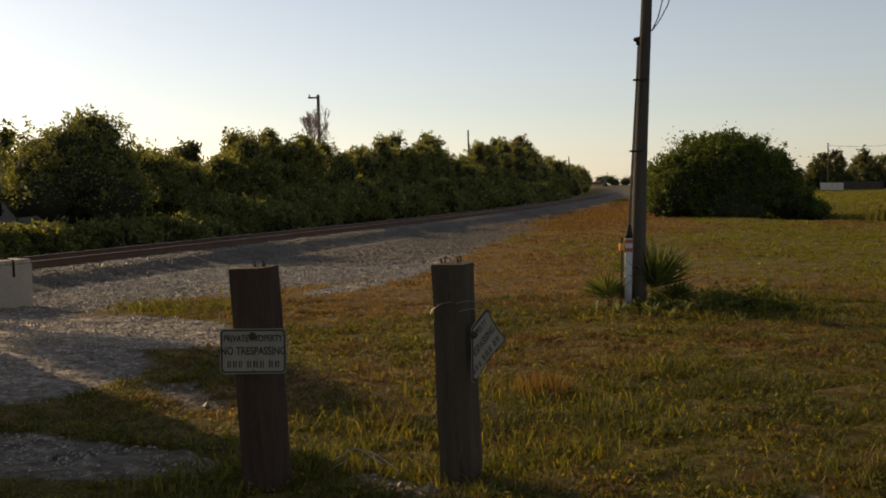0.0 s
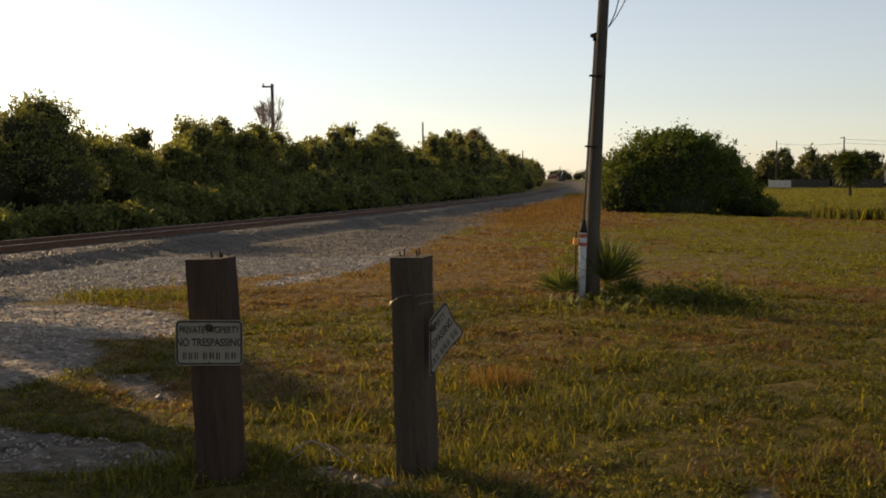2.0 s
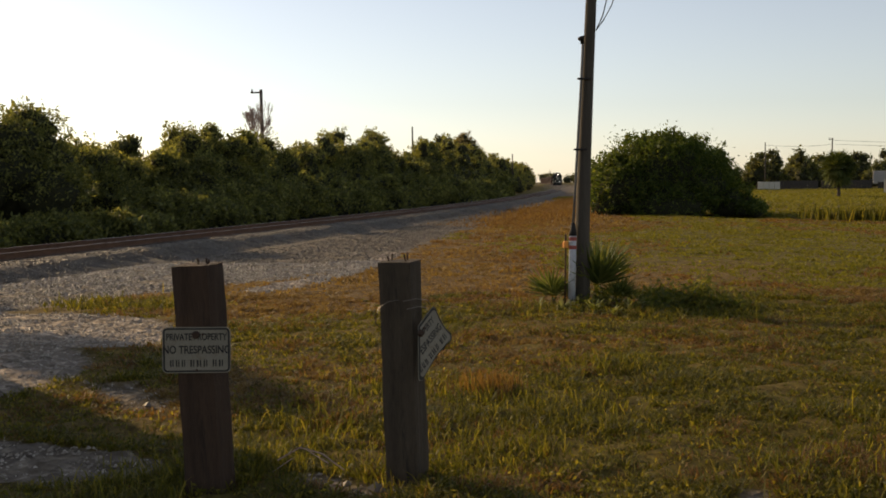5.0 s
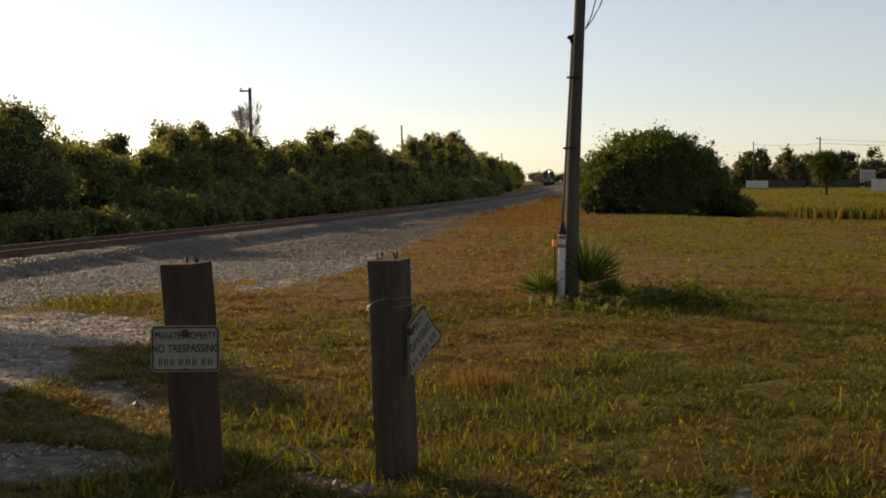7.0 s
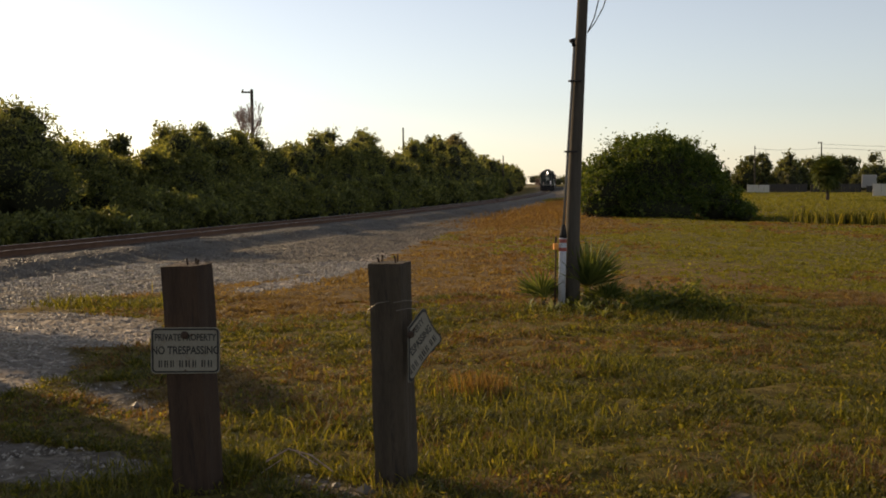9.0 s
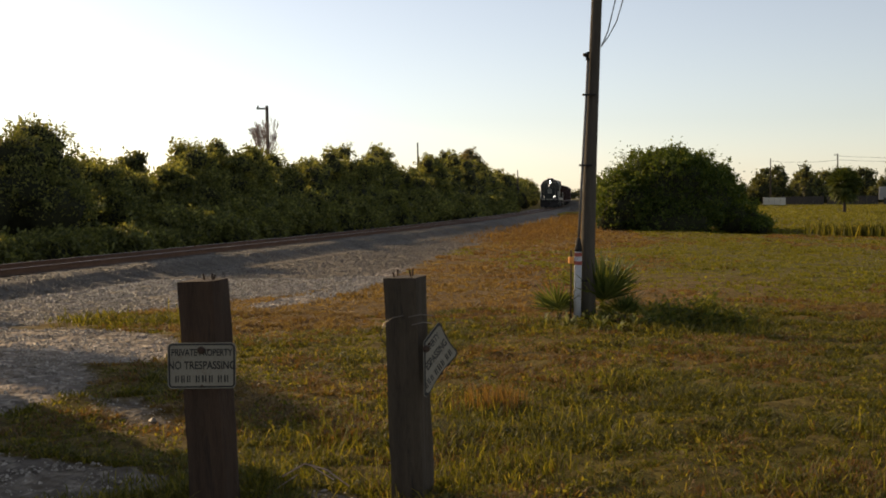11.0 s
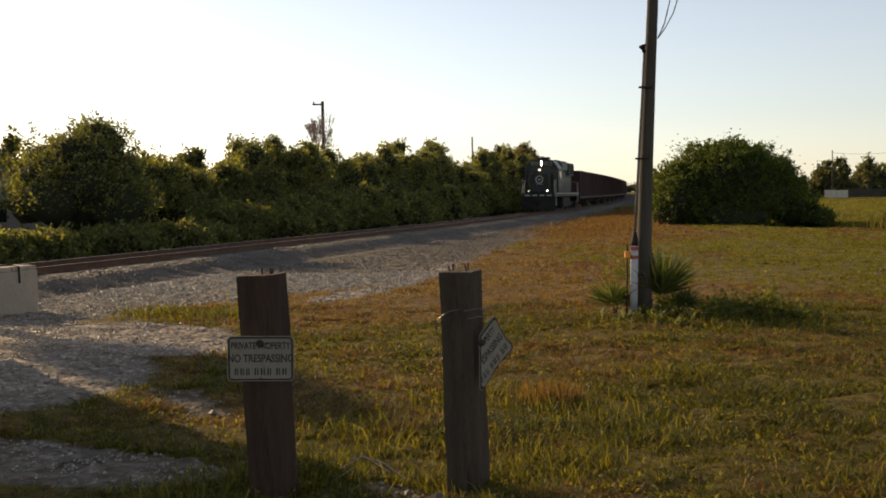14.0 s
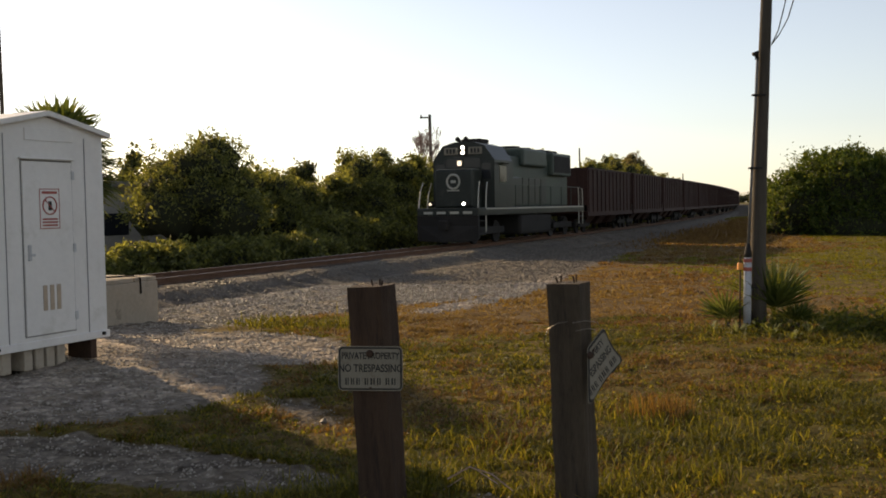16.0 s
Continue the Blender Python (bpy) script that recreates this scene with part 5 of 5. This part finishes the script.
# ---- the train ----
def bogie(parent, x, base, r, mat, axles=2):
    """A truck: side frames, bolster and wheels on axles."""
    span = base * (axles - 1)
    fr = bmesh.new()
    for y in (-1.0, 1.0):
        box(fr, x - span / 2 - 0.35, x + span / 2 + 0.35, y - 0.07, y + 0.07, r * 0.85, r * 1.45, bevel=0.03)
    box(fr, x - 0.25, x + 0.25, -1.0, 1.0, r * 0.8, r * 1.5, bevel=0.03)
    tk = part("truck_frame", fr, mat, parent)
    for i in range(axles):
        ax = x - span / 2 + base * i
        for y in (-0.7175, 0.7175):
            part("wheel", tubes(([(ax, y - 0.065, r), (ax, y + 0.065, r)], r), ([(ax, y * 1.09 - 0.02, r), (ax, y * 1.09 + 0.02, r)], r * 0.4), sides=20), mat, tk)
        part("axle", tubes(([(ax, -0.9, r), (ax, 0.9, r)], 0.08), sides=8), mat, tk)


def locomotive():
    """Local x points forward, z up from the rail; the headlamp stands near x = 0."""
    ob = empty("locomotive")
    f, b = 2.5, -14.2
    ob.scale = (1, 1, 1.035)
    part("underframe", boxes((b, f, -1.5, 1.5, 1.28, 1.62), bevel=0.03), M_LOCO, ob)
    for y in (-1.515, 1.515):
        part("sill_stripe", boxes((b + 0.2, f - 1.0, y - 0.012, y + 0.012, 1.53, 1.60)), M_LOCO_PALE, ob, "pale reflective sill stripe")
    part("pilot", prism(bmesh.new(), [(-1.5, 0.25), (1.5, 0.25), (1.5, 1.28), (-1.5, 1.28)], f - 0.18, f), M_UNDER, ob)
    plow = bmesh.new()
    v = [plow.verts.new(p) for p in ((f, -1.45, 0.18), (f + 0.45, 0, 0.15), (f, 1.45, 0.18), (f, 1.45, 0.85), (f + 0.2, 0, 0.85), (f, -1.45, 0.85))]
    plow.faces.new((v[0], v[1], v[4], v[5]))
    plow.faces.new((v[1], v[2], v[3], v[4]))
    plow.faces.new((v[0], v[5], v[4], v[3], v[2], v[1]))
    part("snow_plow", plow, M_UNDER, ob)
    for k, y in enumerate((-0.95, -0.3, 0.35, 1.0)):
        part("step_stripe", boxes((f, f + 0.012, y - 0.22, y + 0.22, 1.36, 1.47)), M_LOCO_PALE, ob, "pale front sill stripe")
    part("coupler", boxes((f, f + 0.5, -0.14, 0.14, 0.72, 1.05), (f + 0.3, f + 0.6, -0.2, 0.2, 0.68, 1.08), bevel=0.03), M_UNDER, ob)
    nose = part("short_hood", boxes((0.55, 1.75, -0.95, 0.95, 1.62, 3.32), bevel=0.09), M_LOCO, ob, "dark green grey short hood")
    part("nose_stripe", boxes((0.75, 1.7, -0.85, 0.85, 3.32, 3.335)), M_LOCO_PALE, nose)
    bm = bmesh.new()
    hoop(bm, (1.765, 0, 2.78), (0, 1, 0), (0, 0, 1), 0.31, 0.05)
    part("emblem_ring", bm, M_LOCO_PALE, nose, "pale ring emblem")
    part("emblem_bar", boxes((1.755, 1.77, -0.13, 0.13, 2.72, 2.84), (1.755, 1.77, -0.3, 0.3, 2.36, 2.41)), M_LOCO_PALE, nose)
    cab = bmesh.new()
    prism(cab, [(-1.55, 1.62), (1.55, 1.62), (1.55, 3.75), (1.05, 4.42), (0.5, 4.58), (-0.5, 4.58), (-1.05, 4.42), (-1.55, 3.75)], -1.9, 0.55)
    cb = part("cab", cab, M_LOCO, ob, "dark green grey cab with a rounded roof")
    for y0, y1 in ((-1.4, -0.95), (0.95, 1.4)):
        part("windscreen", boxes((0.55, 0.57, y0, y1, 2.9, 3.62), bevel=0.008), M_GLASS, cb)
    for y0, y1 in ((-0.86, -0.06), (0.06, 0.86)):
        part("windscreen", boxes((0.55, 0.57, y0, y1, 3.42, 3.86), bevel=0.008), M_GLASS, cb)
    for y in (-1.555, 1.555):
        part("side_window", boxes((-1.0, -0.1, y - 0.012, y + 0.012, 2.75, 3.5), bevel=0.008), M_GLASS, cb)
        for z in (2.68, 3.5):
            part("window_frame", boxes((-1.06, -0.04, y - 0.02, y + 0.02, z, z + 0.06), bevel=0.004), M_LOCO_GREY, cb)
        part("sunshade", boxes((-1.1, 0.0, min(y, y * 1.16), max(y, y * 1.16), 3.60, 3.64)), M_LOCO_GREY, cb)
    for y0, y1 in ((-0.95, -0.28), (0.28, 0.95)):
        nb = part("number_board", boxes((0.52, 0.62, y0, y1, 4.02, 4.34), bevel=0.02), M_SIGN, cb, "pale number board")
        for k in range(3):
            yy = y0 + 0.12 + k * 0.17
            part("writing_bar", boxes((0.62, 0.628, yy, yy + 0.11, 4.08, 4.28)), M_SIGN_INK, nb)
    part("lamp_housing", boxes((0.5, 0.60, -0.2, 0.2, 3.96, 4.46), bevel=0.03), M_UNDER, cb)
    for z in (4.33, 4.10):
        part("headlamp", tubes(([(0.58, 0, z), (0.63, 0, z)], 0.072), sides=14), M_LAMP, cb, "lit round headlamp")
    part("nose_lamp", boxes((0.575, 0.60, -0.28, -0.08, 3.52, 3.74)), M_LAMP_DIM, cb, "lit cab interior seen through the windscreen")
    for y, mat in ((0.82, M_LAMP), (-0.82, M_LAMP_DIM)):
        part("ditch_lamp", tubes(([(f - 0.3, y, 1.80), (f + 0.02, y, 1.80)], 0.13), sides=14), M_UNDER, ob)
        part("ditch_lamp_lens", tubes(([(f + 0.02, y, 1.80), (f + 0.04, y, 1.80)], 0.062), sides=14), mat, ob, "lit ditch lamp")
    for y in (-0.30, 0.12):
        part("air_horn", tubes(([(0.1, y, 4.62), (0.5, y, 4.72)], [0.05, 0.12]), sides=10), M_UNDER, ob)
    part("roof_unit", boxes((-1.5, -0.4, -0.5, 0.5, 4.58, 4.78), bevel=0.05), M_UNDER, ob)
    part("long_hood", boxes((b + 1.3, -1.9, -0.9, 0.9, 1.62, 4.10), bevel=0.10), M_LOCO_GREY, ob, "faded grey green long hood")
    part("blower_duct", boxes((-4.6, -1.9, -1.25, 0.95, 1.62, 3.1), bevel=0.10), M_LOCO, ob)
    part("dynamic_brake_hatch", boxes((-8.4, -4.6, -1.15, 1.15, 3.62, 4.52), bevel=0.12), M_LOCO_GREY, ob, "grey flared roof hatch")
    part("radiator", boxes((-12.6, -9.2, -1.22, 1.22, 3.25, 4.46), bevel=0.08), M_LOCO_GREY, ob, "grey flared radiator section")
    for y in (-1.23, 1.23):
        part("radiator_grille", boxes((-12.4, -9.4, y - 0.015, y + 0.015, 3.4, 4.3), bevel=0.01), M_UNDER, ob, "dark radiator grille")
    for x in (-11.9, -10.8, -9.7, -7.4, -5.6):
        part("roof_fan", tubes(([(x, 0, 4.44), (x, 0, 4.66)], [0.62, 0.55]), sides=18), M_UNDER, ob)
    part("exhaust_stack", boxes((-4.4, -3.5, -0.35, 0.35, 4.08, 4.4), bevel=0.05), M_UNDER, ob)
    for k in range(7):
        x = -8.9 + k * 0.98
        for y in (-0.905, 0.905):
            part("hood_door", boxes((x, x + 0.9, y - 0.016, y + 0.016, 1.75, 3.05), bevel=0.008), M_LOCO, ob)
    for y in (-1.46, 1.46):
        part("handrail", tubes(([(b + 0.6, y, 2.65), (-2.1, y, 2.65)], 0.022), sides=6), M_LOCO_GREY, ob)
        for x in np.arange(b + 0.6, -2, 1.85):
            part("stanchion", tubes(([(x, y, 1.6), (x, y, 2.65)], 0.02), sides=6), M_LOCO_GREY, ob)
        for x in (f - 0.12, f - 1.05):
            part("grab_rail", tubes(([(x, y, 0.55), (x, y, 1.7), (x - 0.12, y * 0.985, 2.3), (x - 0.35, y * 0.96, 2.75)], 0.032), sides=6), M_LOCO_PALE, ob, "pale curved grab rail")
        for x in (b + 0.12, b + 0.9):
            part("grab_rail", tubes(([(x, y, 0.6), (x, y, 2.0), (x + 0.1, y, 2.6)], 0.028), sides=6), M_LOCO_PALE, ob, "pale curved grab rail")
        for z in (0.42, 0.72, 1.02):
            part("cab_step", boxes((f - 1.0, f - 0.2, min(y * 0.86, y), max(y * 0.86, y), z, z + 0.05)), M_UNDER, ob)
            part("cab_step", boxes((b + 0.15, b + 0.85, min(y * 0.86, y), max(y * 0.86, y), z, z + 0.05)), M_UNDER, ob)
    part("fuel_tank", boxes((-8.2, -3.4, -1.4, 1.4, 0.28, 1.25), bevel=0.14), M_UNDER, ob)
    for y in (-1.0, 1.0):
        part("air_tank", tubes(([(-9.0, y, 1.05), (-8.3, y, 1.05)], 0.2), sides=10), M_UNDER, ob)
    bogie(ob, -0.2, 2.74, 0.51, M_UNDER, 2)
    bogie(ob, -11.4, 2.74, 0.51, M_UNDER, 2)
    return tagged(ob, "dark green grey diesel locomotive with lit headlamps", "locomotive")


CAR = 13.6


def hopper():
    ob = empty("hopper_car")
    L, W, T = CAR / 2 - 0.45, 1.5, 3.85
    bm = bmesh.new()
    for y in (-W, W):
        box(bm, -L, L, y - 0.03, y + 0.03, 1.25, T)
    box(bm, -L, -L + 0.06, -W, W, 1.7, T)
    box(bm, L - 0.06, L, -W, W, 1.7, T)
    box(bm, -L, L, -W, W, 1.2, 1.3)
    part("body", bm, M_HOPPER, ob)
    part("top_rail", boxes((-L - 0.03, L + 0.03, -W - 0.09, -W + 0.05, T, T + 0.12), (-L - 0.03, L + 0.03, W - 0.05, W + 0.09, T, T + 0.12), (-L - 0.05, -L + 0.09, -W, W, T, T + 0.12), (L - 0.09, L + 0.05, -W, W, T, T + 0.12), bevel=0.015), M_HOPPER, ob)
    part("side_sill", boxes((-L - 0.2, L + 0.2, -W - 0.10, -W + 0.06, 1.0, 1.27), (-L - 0.2, L + 0.2, W - 0.06, W + 0.10, 1.0, 1.27), bevel=0.015), M_HOPPER, ob)
    for y in (-1, 1):
        for k in range(12):
            x = -L + 0.25 + k * (2 * L - 0.5) / 11
            part("side_rib", boxes((x - 0.06, x + 0.06, y * (W + 0.055) - 0.035, y * (W + 0.055) + 0.035, 1.27, T), bevel=0.01), M_HOPPER, ob)
    for x in (-3.2, 0, 3.2):
        part("hopper_chute", prism(bmesh.new(), [(-1.2, 1.2), (1.2, 1.2), (0.6, 0.45), (-0.6, 0.45)], x - 0.9, x + 0.9), M_HOPPER, ob)
    for sgn in (-1, 1):
        part("coupler", boxes((sgn * (L + 0.45) - 0.5, sgn * (L + 0.45) + 0.5, -0.12, 0.12, 0.75, 1.05), bevel=0.02), M_UNDER, ob)
        part("end_ladder", tubes(([(sgn * (L + 0.06), 1.3, 0.9), (sgn * (L + 0.06), 1.3, T)], 0.02), ([(sgn * (L + 0.06), 0.95, 0.9), (sgn * (L + 0.06), 0.95, T)], 0.02), *[([(sgn * (L + 0.06), 0.95, z), (sgn * (L + 0.06), 1.3, z)], 0.015) for z in (1.2, 1.7, 2.2, 2.7, 3.2)], sides=5), M_HOPPER, ob)
    ld = bmesh.new()
    bmesh.ops.create_grid(ld, x_segments=16, y_segments=6, size=1)
    for v in ld.verts:
        x, y = v.co.x * (L - 0.1), v.co.y * (W - 0.06)
        v.co = (x, y, T - 0.32 + 0.3 * (1 - v.co.y ** 2) * (0.75 + 0.25 * math.cos(x * 1.9)) + 0.05 * noise.noise((x, y, 0)))
    part("stone_load", ld, M_LOAD, ob, "heaped crushed stone")
    bogie(ob, L - 1.1, 1.75, 0.42, M_UNDER)
    bogie(ob, -L + 1.1, 1.75, 0.42, M_UNDER)
    return tagged(ob, "dull red-brown open hopper car loaded with stone", "rail car", "hopper cars of the train")


loco = locomotive()
cars = [hopper()]
for i in range(21):
    cars.append(copy_thing(cars[0], pose(0, 300 + i * 14, 0)))


def train_pose(front, back_by):
    """Pose of a vehicle whose middle runs back_by metres behind the headlamp; local x faces the way of travel."""
    x, y, a = track(front + back_by)
    return pose(x, y, RAIL_Z, 0, 0, -math.degrees(a) - 90)


def motions():
    times = [i * 0.5 for i in range(33)]
    fronts = [run_at_y(46.9 + 21.0 * (16 - t) + 0.55 * (16 - t) ** 2) for t in times]
    walk(loco, [(t, train_pose(s, 0.0)) for t, s in zip(times, fronts)])
    for i, c in enumerate(cars):
        back = 14.9 + CAR * (i + 0.5)
        walk(c, [(t, train_pose(s, back)) for t, s in zip(times, fronts)])


motions()
